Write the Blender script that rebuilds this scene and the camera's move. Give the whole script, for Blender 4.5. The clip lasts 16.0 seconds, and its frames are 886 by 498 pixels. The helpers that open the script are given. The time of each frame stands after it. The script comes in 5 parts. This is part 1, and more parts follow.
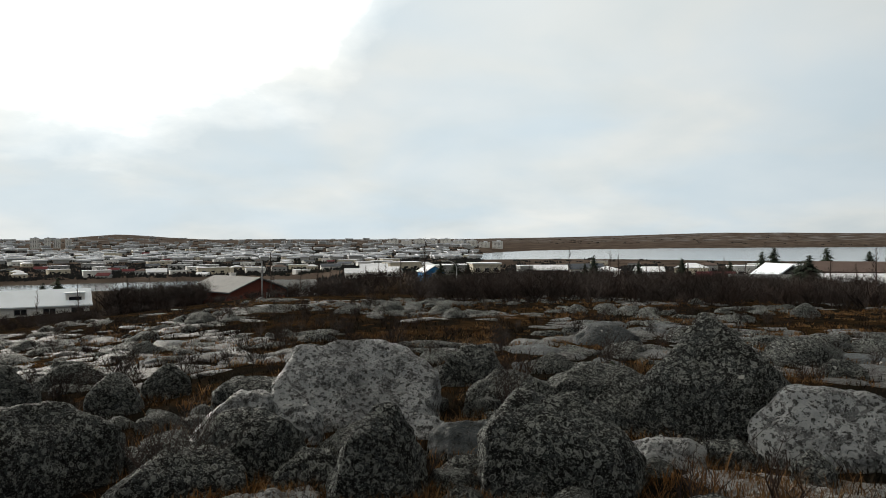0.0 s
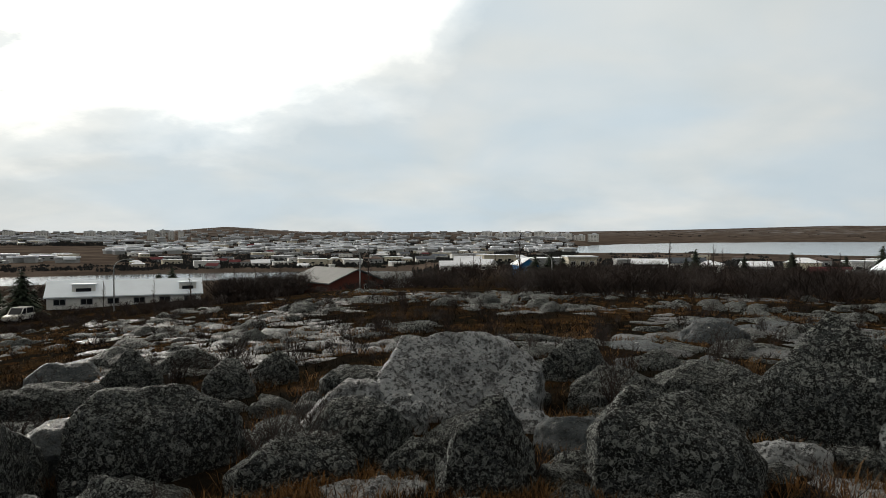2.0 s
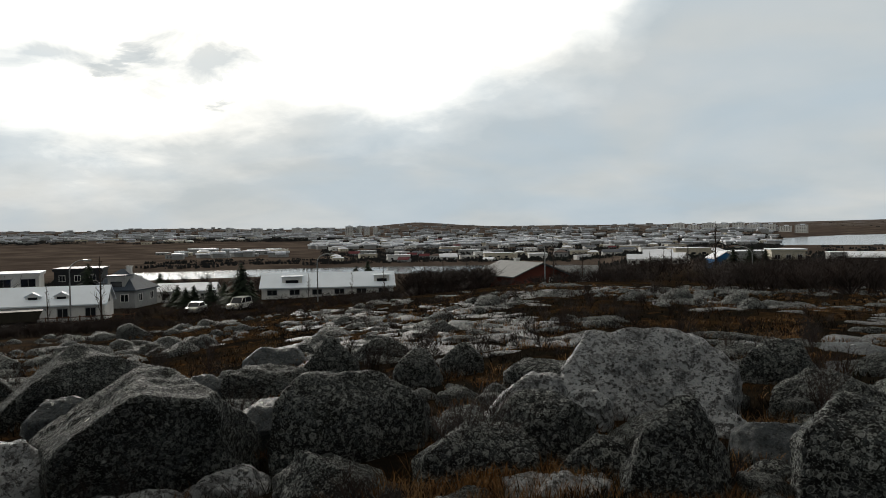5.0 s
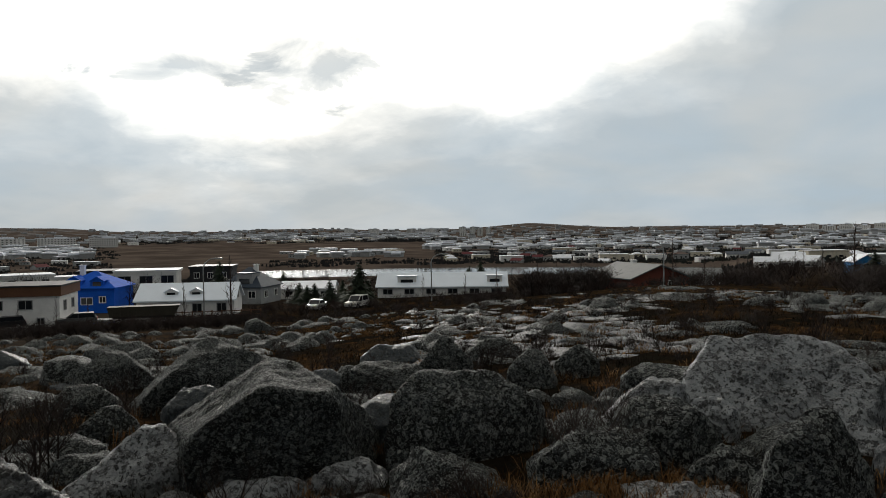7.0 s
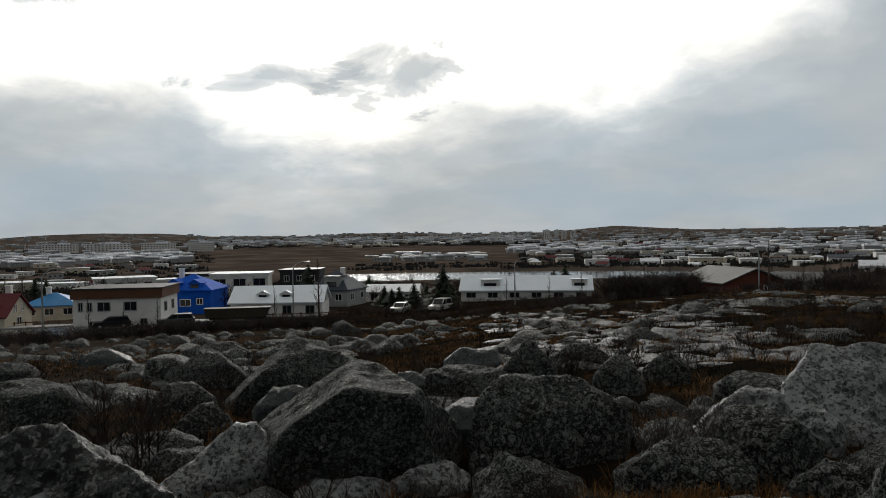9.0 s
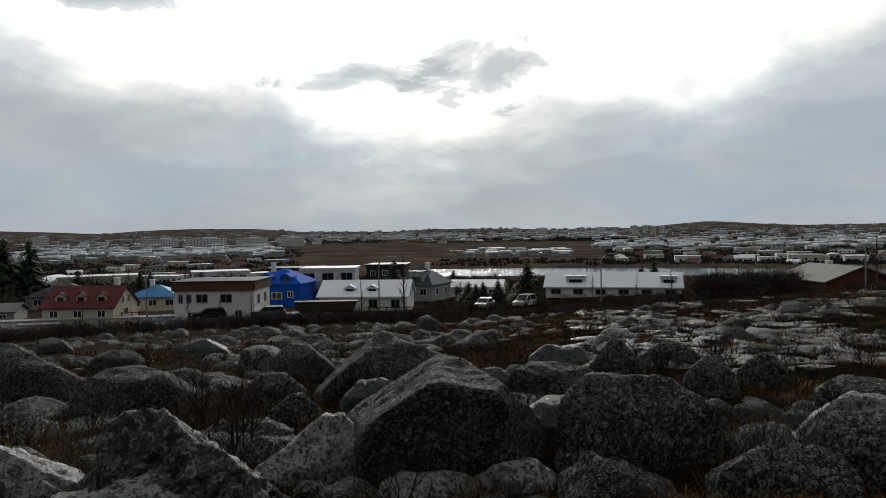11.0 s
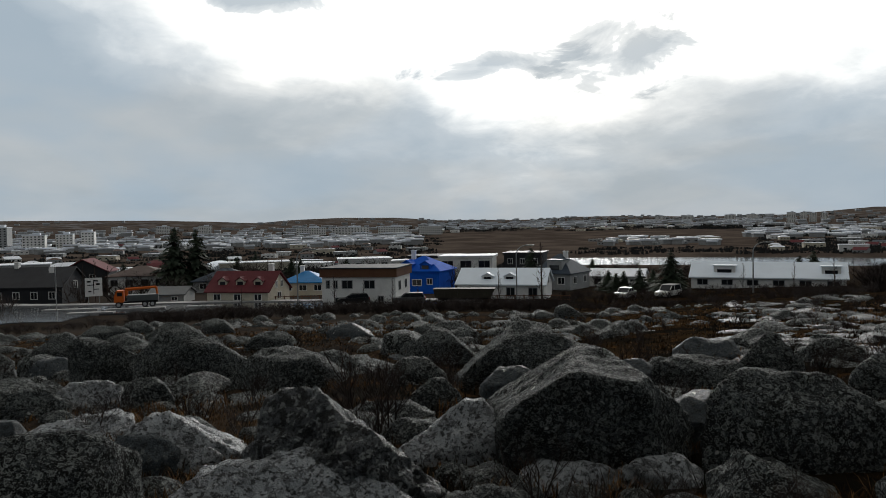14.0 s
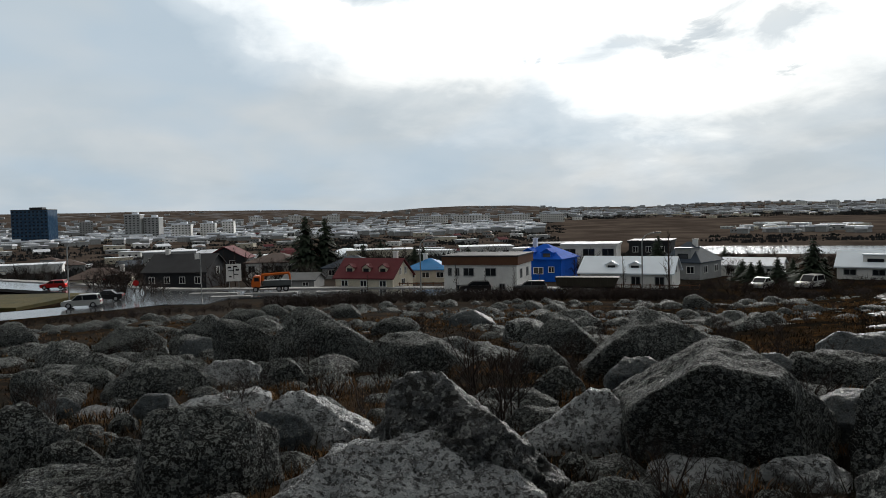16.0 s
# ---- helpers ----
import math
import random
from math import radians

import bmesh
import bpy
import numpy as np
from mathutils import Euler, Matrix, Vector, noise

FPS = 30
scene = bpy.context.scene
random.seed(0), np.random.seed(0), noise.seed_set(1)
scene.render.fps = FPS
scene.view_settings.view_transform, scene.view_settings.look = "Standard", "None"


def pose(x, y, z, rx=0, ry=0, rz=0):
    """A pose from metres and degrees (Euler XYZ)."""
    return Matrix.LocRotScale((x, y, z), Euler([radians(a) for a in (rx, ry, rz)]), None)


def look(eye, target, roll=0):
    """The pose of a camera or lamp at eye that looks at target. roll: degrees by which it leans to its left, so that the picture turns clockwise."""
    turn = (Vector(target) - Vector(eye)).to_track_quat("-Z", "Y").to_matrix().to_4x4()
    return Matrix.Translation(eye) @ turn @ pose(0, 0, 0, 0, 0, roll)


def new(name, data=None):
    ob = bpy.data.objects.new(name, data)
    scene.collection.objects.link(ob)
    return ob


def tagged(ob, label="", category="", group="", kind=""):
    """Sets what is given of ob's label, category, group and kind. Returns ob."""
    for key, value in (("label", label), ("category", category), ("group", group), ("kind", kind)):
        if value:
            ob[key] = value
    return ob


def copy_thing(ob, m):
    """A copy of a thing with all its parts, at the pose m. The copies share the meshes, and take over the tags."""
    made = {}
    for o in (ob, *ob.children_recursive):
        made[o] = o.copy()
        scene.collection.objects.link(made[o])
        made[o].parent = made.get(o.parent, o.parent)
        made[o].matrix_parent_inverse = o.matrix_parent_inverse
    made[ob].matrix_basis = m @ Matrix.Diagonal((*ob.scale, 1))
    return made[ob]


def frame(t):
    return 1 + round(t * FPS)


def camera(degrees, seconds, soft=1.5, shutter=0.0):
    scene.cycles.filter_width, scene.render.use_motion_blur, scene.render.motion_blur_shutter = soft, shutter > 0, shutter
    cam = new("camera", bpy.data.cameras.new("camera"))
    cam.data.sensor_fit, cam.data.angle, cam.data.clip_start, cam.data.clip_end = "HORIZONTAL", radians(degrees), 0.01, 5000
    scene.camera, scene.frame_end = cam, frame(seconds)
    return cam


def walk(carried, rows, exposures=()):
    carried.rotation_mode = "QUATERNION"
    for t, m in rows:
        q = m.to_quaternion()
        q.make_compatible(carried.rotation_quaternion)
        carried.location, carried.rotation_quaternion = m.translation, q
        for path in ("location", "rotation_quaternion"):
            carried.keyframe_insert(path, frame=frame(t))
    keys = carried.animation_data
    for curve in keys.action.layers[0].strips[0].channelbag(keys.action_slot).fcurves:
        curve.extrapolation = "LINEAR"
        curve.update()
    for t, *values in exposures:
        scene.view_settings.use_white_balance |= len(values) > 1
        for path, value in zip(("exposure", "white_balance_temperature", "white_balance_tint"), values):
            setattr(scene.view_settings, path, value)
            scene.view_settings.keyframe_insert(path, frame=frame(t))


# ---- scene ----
cam = camera(63.9, 16.0, soft=0.5)
EYE = 2.0
PATH = [
    (0.0, 0.0, 0.0, 0.0, 89.4, 0.2, -0.002),
    (0.5, -0.014, 0.017, 0.002, 89.158, 0.153, 1.802),
    (1.0, -0.043, 0.02, -0.004, 89.136, -0.03, 3.786),
    (1.5, -0.1, 0.019, 0.001, 88.817, -0.317, 5.538),
    (2.0, -0.134, 0.025, -0.003, 88.831, 0.05, 7.553),
    (2.5, -0.112, 0.041, 0.001, 89.23, 0.293, 10.755),
    (3.0, -0.075, 0.043, 0.002, 89.5, 0.732, 14.71),
    (3.5, -0.079, 0.039, -0.001, 89.281, 0.893, 16.926),
    (6.0, -0.126, 0.042, -0.013, 88.29, 0.53, 26.838),
    (6.5, -0.134, 0.043, -0.017, 88.532, 0.477, 29.381),
    (7.0, -0.136, 0.04, -0.016, 88.588, 0.645, 31.465),
    (7.5, -0.142, 0.047, -0.02, 88.754, 0.56, 32.948),
    (8.0, -0.147, 0.047, -0.021, 89.045, 0.618, 34.035),
    (8.5, -0.156, 0.061, -0.021, 89.031, 0.649, 35.76),
    (9.0, -0.155, 0.072, -0.02, 88.965, 0.897, 38.171),
    (9.5, -0.165, 0.082, -0.021, 88.92, 0.999, 39.951),
    (12.0, -0.168, 0.059, -0.017, 88.475, 0.786, 48.396),
    (12.5, -0.162, 0.053, -0.017, 88.376, 0.82, 50.156),
    (13.0, -0.166, 0.049, -0.015, 88.4, 0.721, 52.023),
    (13.5, -0.166, 0.036, -0.015, 88.297, 0.808, 53.746),
    (14.0, -0.173, 0.036, -0.02, 87.929, 1.058, 55.988),
    (14.5, -0.191, 0.037, -0.026, 87.609, 1.504, 59.335),
    (15.0, -0.203, 0.035, -0.023, 87.274, 1.713, 61.725),
    (15.5, -0.202, 0.024, -0.023, 87.206, 1.521, 63.174),
    (16.0, -0.189, 0.015, -0.023, 87.159, 1.421, 65.728),
]
walk(cam, [(t, pose(x, y, EYE + z, rx, ry, rz)) for t, x, y, z, rx, ry, rz in PATH],
     exposures=((0.0, 0.35, 6950, 10), (2.0, 0.2, 6900, 10), (3.5, 0.0, 6850, 10), (7.0, -0.15, 6700, 10), (9.5, -0.4, 6600, 10), (12.5, -0.4, 6420, 10), (14.5, -0.35, 6400, 10), (16.0, -0.05, 6450, 10)))

# ---- world and light ----
SUN_AZ, SUN_EL = 46.0, 17.0   # degrees to the left of the first view, above the horizon


def rig(tree):
    """Short helpers to add and join nodes of a tree."""
    def node(kind, **values):
        n = tree.nodes.new(kind)
        for key, value in values.items():
            if key.startswith("i_"):
                n.inputs[key[2:].replace("_", " ")].default_value = value
            elif key == "operation":
                n.operation = value
            elif key == "data_type":
                n.data_type = value
            elif key == "blend_type":
                n.blend_type = value
        return n

    def put(value, socket):
        if isinstance(value, bpy.types.NodeSocket):
            tree.links.new(value, socket)
        else:
            socket.default_value = value

    def maths(op, a, b=0.0, c=0.0):
        n = node("ShaderNodeMath", operation=op)
        put(a, n.inputs[0]), put(b, n.inputs[1]), put(c, n.inputs[2])
        return n.outputs[0]

    def mix(factor, a, b, how="MIX"):
        n = node("ShaderNodeMix", data_type="RGBA", blend_type=how)
        put(factor, n.inputs[0])
        for value, socket in ((a, n.inputs[6]), (b, n.inputs[7])):
            put(value if isinstance(value, bpy.types.NodeSocket) else (*value, 1.0), socket)
        return n.outputs[2]

    def grain(vector, scale, detail=4.0, rough=0.55, distort=0.0):
        n = node("ShaderNodeTexNoise", i_Scale=scale, i_Detail=detail, i_Roughness=rough, i_Distortion=distort)
        if vector is not None:
            tree.links.new(vector, n.inputs["Vector"])
        return n.outputs["Fac"]

    def ramp(value, *stops):
        n = node("ShaderNodeValToRGB")
        e = n.color_ramp.elements
        while len(e) < len(stops):
            e.new(0.5)
        for el, (p, c) in zip(e, stops):
            el.position = p
            el.color = (c, c, c, 1.0) if isinstance(c, (int, float)) else (*c, 1.0)
        tree.links.new(value, n.inputs[0])
        return n.outputs[0]

    return node, put, maths, mix, grain, ramp


def make_world():
    world = bpy.data.worlds.new("winter_sky")
    scene.world = world
    world.use_nodes = True
    t = world.node_tree
    t.nodes.clear()
    node, put, maths, mix, grain, ramp = rig(t)
    way = node("ShaderNodeTexCoord").outputs["Generated"]
    xyz = node("ShaderNodeSeparateXYZ")
    t.links.new(way, xyz.inputs[0])
    az = maths("MULTIPLY", maths("ARCTAN2", maths("MULTIPLY", xyz.outputs[0], -1.0), xyz.outputs[1]), 57.2958)
    el = maths("MULTIPLY", maths("ARCSINE", xyz.outputs[2]), 57.2958)
    # clouds lie in a flat layer, so they draw together towards the horizon
    flat = node("ShaderNodeCombineXYZ")
    lift = maths("ADD", maths("MAXIMUM", xyz.outputs[2], 0.0), 0.30)
    put(maths("DIVIDE", xyz.outputs[0], lift), flat.inputs[0])
    put(maths("DIVIDE", xyz.outputs[1], lift), flat.inputs[1])
    big = grain(flat.outputs[0], 1.9, 5.0, 0.52, 0.15)
    small = grain(flat.outputs[0], 5.5, 6.0, 0.6, 0.3)
    # lower edge of the break in the cloud, by bearing
    edge = ramp(maths("MULTIPLY_ADD", az, 1 / 180.0, 0.5),
                (0.0, 0.95), (0.44, 0.92), (0.522, 0.66), (0.55, 0.46), (0.572, 0.41), (0.608, 0.36), (0.633, 0.30), (0.678, 0.31), (0.691, 0.28),
                (0.724, 0.22), (0.747, 0.190), (0.783, 0.195), (0.811, 0.24), (0.822, 0.295), (0.886, 0.32), (0.917, 0.39), (0.967, 0.51), (1.0, 0.75))
    over = maths("SUBTRACT", el, maths("MULTIPLY", edge, 32.0))
    over = maths("ADD", over, maths("MULTIPLY", maths("SUBTRACT", big, 0.5), 9.0))
    over = maths("ADD", over, maths("MULTIPLY", maths("SUBTRACT", small, 0.5), 4.5))
    gap = ramp(maths("MULTIPLY_ADD", over, 0.05, 0.42), (0.20, 0.0), (0.36, 0.08), (0.45, 0.24), (0.60, 0.7), (0.85, 1.0))
    # torn grey scraps of cloud that hang in the break: bearing, height, half width, half depth, slant
    wisp = grain(flat.outputs[0], 4.2, 6.0, 0.58, 0.6)
    for az0, el0, wide, deep, slant in ((41.0, 12.3, 5.5, 2.7, 0.0), (52.5, 12.4, 7.0, 1.2, 0.08), (70.0, 17.6, 7.0, 1.5, -0.1)):
        across = maths("SUBTRACT", az, az0)
        down = maths("MULTIPLY", maths("ADD", maths("SUBTRACT", el, el0), maths("MULTIPLY", across, slant)), 1 / deep)
        across = maths("MULTIPLY", across, 1 / wide)
        away = maths("SQRT", maths("ADD", maths("MULTIPLY", across, across), maths("MULTIPLY", down, down)))
        away = maths("ADD", away, maths("MULTIPLY", maths("SUBTRACT", wisp, 0.5), 3.6))
        gap = maths("MULTIPLY", gap, ramp(away, (0.30, 0.12), (0.75, 0.32), (1.3, 1.0)))
    # sheet of cloud: bluer low down, duller away from the sun and overhead
    sheet = mix(ramp(maths("MULTIPLY", el, 1 / 40.0), (0.0, 0.0), (0.16, 0.55), (0.5, 1.0)), (0.46, 0.54, 0.60), (0.56, 0.625, 0.665))
    sheet = mix(ramp(big, (0.35, 0.0), (0.65, 1.0)), sheet, (0.62, 0.665, 0.69))
    streak = ramp(grain(flat.outputs[0], 1.3, 3.0, 0.5, 0.4), (0.42, 0.0), (0.6, 1.0))
    sheet = mix(maths("MULTIPLY", streak, 0.5), sheet, (0.45, 0.585, 0.71))
    ahead = maths("ADD", maths("MULTIPLY", xyz.outputs[0], -math.sin(radians(SUN_AZ))), maths("MULTIPLY", xyz.outputs[1], math.cos(radians(SUN_AZ))))
    glow = mix(gap, sheet, (2.5, 2.42, 2.25))
    glow = mix(ramp(maths("MULTIPLY_ADD", ahead, 0.5, 0.5), (0.2, 0.42), (0.48, 0.58), (0.60, 0.86), (0.78, 1.0)), (0, 0, 0), glow)
    glow = mix(ramp(maths("MULTIPLY", el, 1 / 90.0), (0.0, 1.0), (0.25, 1.0), (0.42, 0.38), (1.0, 0.32)), (0, 0, 0), glow)
    clear = node("ShaderNodeTexSky")
    clear.sky_type, clear.sun_disc = "NISHITA", False
    clear.sun_elevation, clear.sun_rotation = radians(SUN_EL), radians(-SUN_AZ)
    full = mix(0.012, glow, mix(1.0, clear.outputs[0], (0.10, 0.10, 0.10), "MULTIPLY"))
    back = node("ShaderNodeBackground")
    t.links.new(full, back.inputs[0])
    back.inputs[1].default_value = 1.0
    out = node("ShaderNodeOutputWorld")
    t.links.new(back.outputs[0], out.inputs[0])


make_world()
sun = new("sun", bpy.data.lights.new("sun", "SUN"))
sun.data.energy, sun.data.angle, sun.data.color = 2.3, radians(16), (1.0, 0.97, 0.93)
sun.matrix_world = look((-60 * math.sin(radians(SUN_AZ)), 60 * math.cos(radians(SUN_AZ)), 60 * math.tan(radians(SUN_EL))), (0, 0, 0))

# ---- materials ----
def material(name, base, rough=0.8, vary=(), bump=(), metal=0.0, emit=None, coords="Object", spots=(), shine=0.25):
    """A procedural surface. vary: (scale, colour, low, high, most) layers of noise; spots: (scale, colour, size, hollow) flecks or rings; bump: (scale, height)."""
    m = bpy.data.materials.new(name)
    m.use_nodes = True
    t = m.node_tree
    t.nodes.clear()
    node, put, maths, mix, grain, ramp = rig(t)
    shader = node("ShaderNodeBsdfPrincipled")
    out = node("ShaderNodeOutputMaterial")
    t.links.new(shader.outputs[0], out.inputs[0])
    if coords == "World":
        place = node("ShaderNodeNewGeometry").outputs["Position"]
    else:
        shift = node("ShaderNodeVectorMath", operation="MULTIPLY_ADD")
        info = node("ShaderNodeObjectInfo")
        t.links.new(node("ShaderNodeTexCoord").outputs["Object"], shift.inputs[0])
        shift.inputs[1].default_value = (1, 1, 1)
        spread = maths("MULTIPLY", info.outputs["Random"], 37.0)
        t.links.new(spread, shift.inputs[2])
        place = shift.outputs[0]
    colour = mix(0.0, base, base)
    for scale, other, low, high, most in vary:
        f = ramp(grain(place, scale, 5.0, 0.6), (low, 0.0), (high, most))
        colour = mix(f, colour, other)
    for scale, other, size, hollow in spots:
        cells = node("ShaderNodeTexVoronoi", i_Scale=scale)
        warp = node("ShaderNodeVectorMath", operation="ADD")
        t.links.new(place, warp.inputs[0])
        wob = node("ShaderNodeTexNoise", i_Scale=scale * 2.0)
        t.links.new(place, wob.inputs["Vector"])
        sc = node("ShaderNodeVectorMath", operation="SCALE")
        sc.inputs[3].default_value = 0.7 / scale
        t.links.new(wob.outputs["Color"], sc.inputs[0])
        t.links.new(sc.outputs[0], warp.inputs[1])
        t.links.new(warp.outputs[0], cells.inputs["Vector"])
        pick = node("ShaderNodeSeparateColor")
        t.links.new(cells.outputs["Color"], pick.inputs[0])
        reach = maths("MULTIPLY", maths("POWER", pick.outputs[0], 2.0), size)
        inside = maths("SUBTRACT", reach, cells.outputs["Distance"])
        f = ramp(inside, (0.0, 0.0), (0.04, 0.9), (0.09, 0.9), (0.13, 0.15)) if hollow else ramp(inside, (0.0, 0.0), (0.05, 0.9))
        colour = mix(f, colour, other)
    t.links.new(colour, shader.inputs["Base Color"])
    shader.inputs["Roughness"].default_value = rough
    shader.inputs["Specular IOR Level"].default_value = shine
    shader.inputs["Metallic"].default_value = metal
    if emit:
        shader.inputs["Emission Color"].default_value = (*emit[0], 1.0)
        shader.inputs["Emission Strength"].default_value = emit[1]
    last = None
    for scale, height in bump:
        b = node("ShaderNodeBump", i_Strength=1.0, i_Distance=height)
        t.links.new(grain(place, scale, 6.0, 0.65), b.inputs["Height"])
        if last:
            t.links.new(last, b.inputs["Normal"])
        last = b.outputs[0]
    if last:
        t.links.new(last, shader.inputs["Normal"])
    return m


ROCK = material("lichened_dolerite", (0.042, 0.048, 0.050), 0.75,
                vary=((0.9, (0.080, 0.090, 0.094), 0.48, 0.62, 0.8), (4.5, (0.009, 0.010, 0.010), 0.48, 0.54, 0.9), (2.0, (0.042, 0.045, 0.028), 0.58, 0.7, 0.4),
                      (18.0, (0.21, 0.228, 0.222), 0.545, 0.56, 0.9), (33.0, (0.005, 0.005, 0.005), 0.515, 0.535, 0.95), (64.0, (0.26, 0.28, 0.27), 0.58, 0.595, 0.9)),
                spots=((13.0, (0.33, 0.355, 0.34), 0.60, True), (21.0, (0.30, 0.32, 0.30), 0.56, True), (5.0, (0.58, 0.60, 0.58), 0.17, False)),
                bump=((5.0, 0.10), (15.0, 0.14), (45.0, 0.06)), shine=0.10)
BARE = material("bare_polished_dolerite", (0.40, 0.43, 0.45), 0.45,
                vary=((1.2, (0.26, 0.28, 0.295), 0.46, 0.62, 0.8), (2.0, (0.05, 0.055, 0.057), 0.58, 0.66, 0.6), (9.0, (0.10, 0.108, 0.113), 0.52, 0.55, 0.85),
                      (20.0, (0.016, 0.018, 0.018), 0.545, 0.565, 0.95), (44.0, (0.44, 0.46, 0.47), 0.57, 0.59, 0.8)),
                spots=((5.0, (0.62, 0.64, 0.63), 0.14, False), (16.0, (0.03, 0.032, 0.032), 0.5, True)),
                bump=((3.5, 0.12), (9.0, 0.22), (24.0, 0.11)), shine=0.3)
WORN = material("wet_worn_slabs", (0.045, 0.048, 0.050), 0.5, coords="World",
                vary=((0.5, (0.20, 0.21, 0.215), 0.50, 0.60, 0.9), (3.0, (0.018, 0.019, 0.019), 0.50, 0.56, 0.8), (14.0, (0.012, 0.012, 0.012), 0.54, 0.57, 0.9), (30.0, (0.26, 0.27, 0.27), 0.58, 0.61, 0.7)),
                bump=((4.0, 0.10), (16.0, 0.06)), shine=0.3)
SMOOTH = material("smooth_blue_grey_dolerite", (0.046, 0.058, 0.066), 0.55,
                  vary=((1.5, (0.060, 0.072, 0.080), 0.45, 0.62, 0.8), (14.0, (0.016, 0.019, 0.021), 0.50, 0.56, 0.8), (45.0, (0.11, 0.125, 0.13), 0.57, 0.60, 0.7)),
                  spots=((4.5, (0.50, 0.52, 0.50), 0.18, False), (13.0, (0.17, 0.19, 0.18), 0.40, True)),
                  bump=((4.0, 0.05), (18.0, 0.08), (50.0, 0.04)), shine=0.2)
PITTED = material("pitted_weathered_dolerite", (0.125, 0.137, 0.145), 0.55,
                  vary=((1.1, (0.07, 0.076, 0.08), 0.45, 0.6, 0.8), (7.0, (0.010, 0.011, 0.011), 0.52, 0.55, 0.95), (16.0, (0.30, 0.32, 0.31), 0.55, 0.58, 0.85), (30.0, (0.008, 0.009, 0.009), 0.53, 0.56, 0.9)),
                  spots=((5.0, (0.42, 0.44, 0.42), 0.15, False),),
                  bump=((4.0, 0.20), (10.0, 0.26), (28.0, 0.11)), shine=0.25)
WATER = material("fjord_water", (0.10, 0.13, 0.15), 0.12, bump=((0.15, 0.05),), coords="World", shine=0.5)


def land():
    """Heath near by; brown moor farther off, with snow-coloured patches painted in for haze."""
    m = material("heath_ground", (0.009, 0.008, 0.006), 0.95, coords="World",
                 vary=((0.30, (0.034, 0.020, 0.009), 0.47, 0.60, 0.9), (1.6, (0.082, 0.040, 0.014), 0.56, 0.67, 0.7), (7.0, (0.007, 0.006, 0.005), 0.48, 0.60, 0.85),
                       (0.004, (0.072, 0.064, 0.058), 0.48, 0.60, 0.8)),
                 bump=((1.5, 0.12), (9.0, 0.05), (40.0, 0.012)), shine=0.0)
    t = m.node_tree
    node, put, maths, mix, grain, ramp = rig(t)
    shader = next(n for n in t.nodes if n.type == "BSDF_PRINCIPLED")
    old = shader.inputs["Base Color"].links[0].from_socket
    place = node("ShaderNodeNewGeometry").outputs["Position"]
    xyz = node("ShaderNodeSeparateXYZ")
    t.links.new(place, xyz.inputs[0])
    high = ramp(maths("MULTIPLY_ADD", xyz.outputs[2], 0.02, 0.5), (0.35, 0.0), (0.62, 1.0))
    # snow: pale blue-grey patches put into the far, high ground in place of haze
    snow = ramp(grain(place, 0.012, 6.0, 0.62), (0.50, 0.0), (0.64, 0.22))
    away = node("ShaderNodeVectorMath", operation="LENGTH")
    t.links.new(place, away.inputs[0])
    haze_far = ramp(maths("MULTIPLY", away.outputs["Value"], 0.0005), (0.35, 0.0), (0.9, 1.0))
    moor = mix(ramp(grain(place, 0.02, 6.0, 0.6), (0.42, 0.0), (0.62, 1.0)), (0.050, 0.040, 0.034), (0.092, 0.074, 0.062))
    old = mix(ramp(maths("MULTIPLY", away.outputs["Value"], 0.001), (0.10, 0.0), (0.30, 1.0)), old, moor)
    t.links.new(mix(maths("MULTIPLY", maths("MULTIPLY", high, haze_far), snow), old, (0.42, 0.46, 0.51)), shader.inputs["Base Color"])
    return m


HEATH = land()

# ---- ground ----
def lerp(x, *knots):
    return float(np.interp(x, [k[0] for k in knots], [k[1] for k in knots]))


def skyline(az):
    """Height of the far edge over the eye, as a slope."""
    return lerp(az, (-40, .0085), (-32, .0085), (-22, .0105), (-14, .0075), (-8, .005), (0, .003), (18, .0035), (21, .006), (24.5, .0105), (27.5, .006), (30, .003),
                (36, .002), (41, .0052), (45, .0052), (49, .0025), (56, .004), (60, .0085), (64, .0100), (68.5, .0075), (70.5, .0045), (73, .0065), (78, .010), (87, .0117), (98, .0115), (110, .009))


def bay_far(az):
    return lerp(az, (-35, 3300), (-20, 2700), (-12, 2350), (-5, 1870), (-3, 1500))


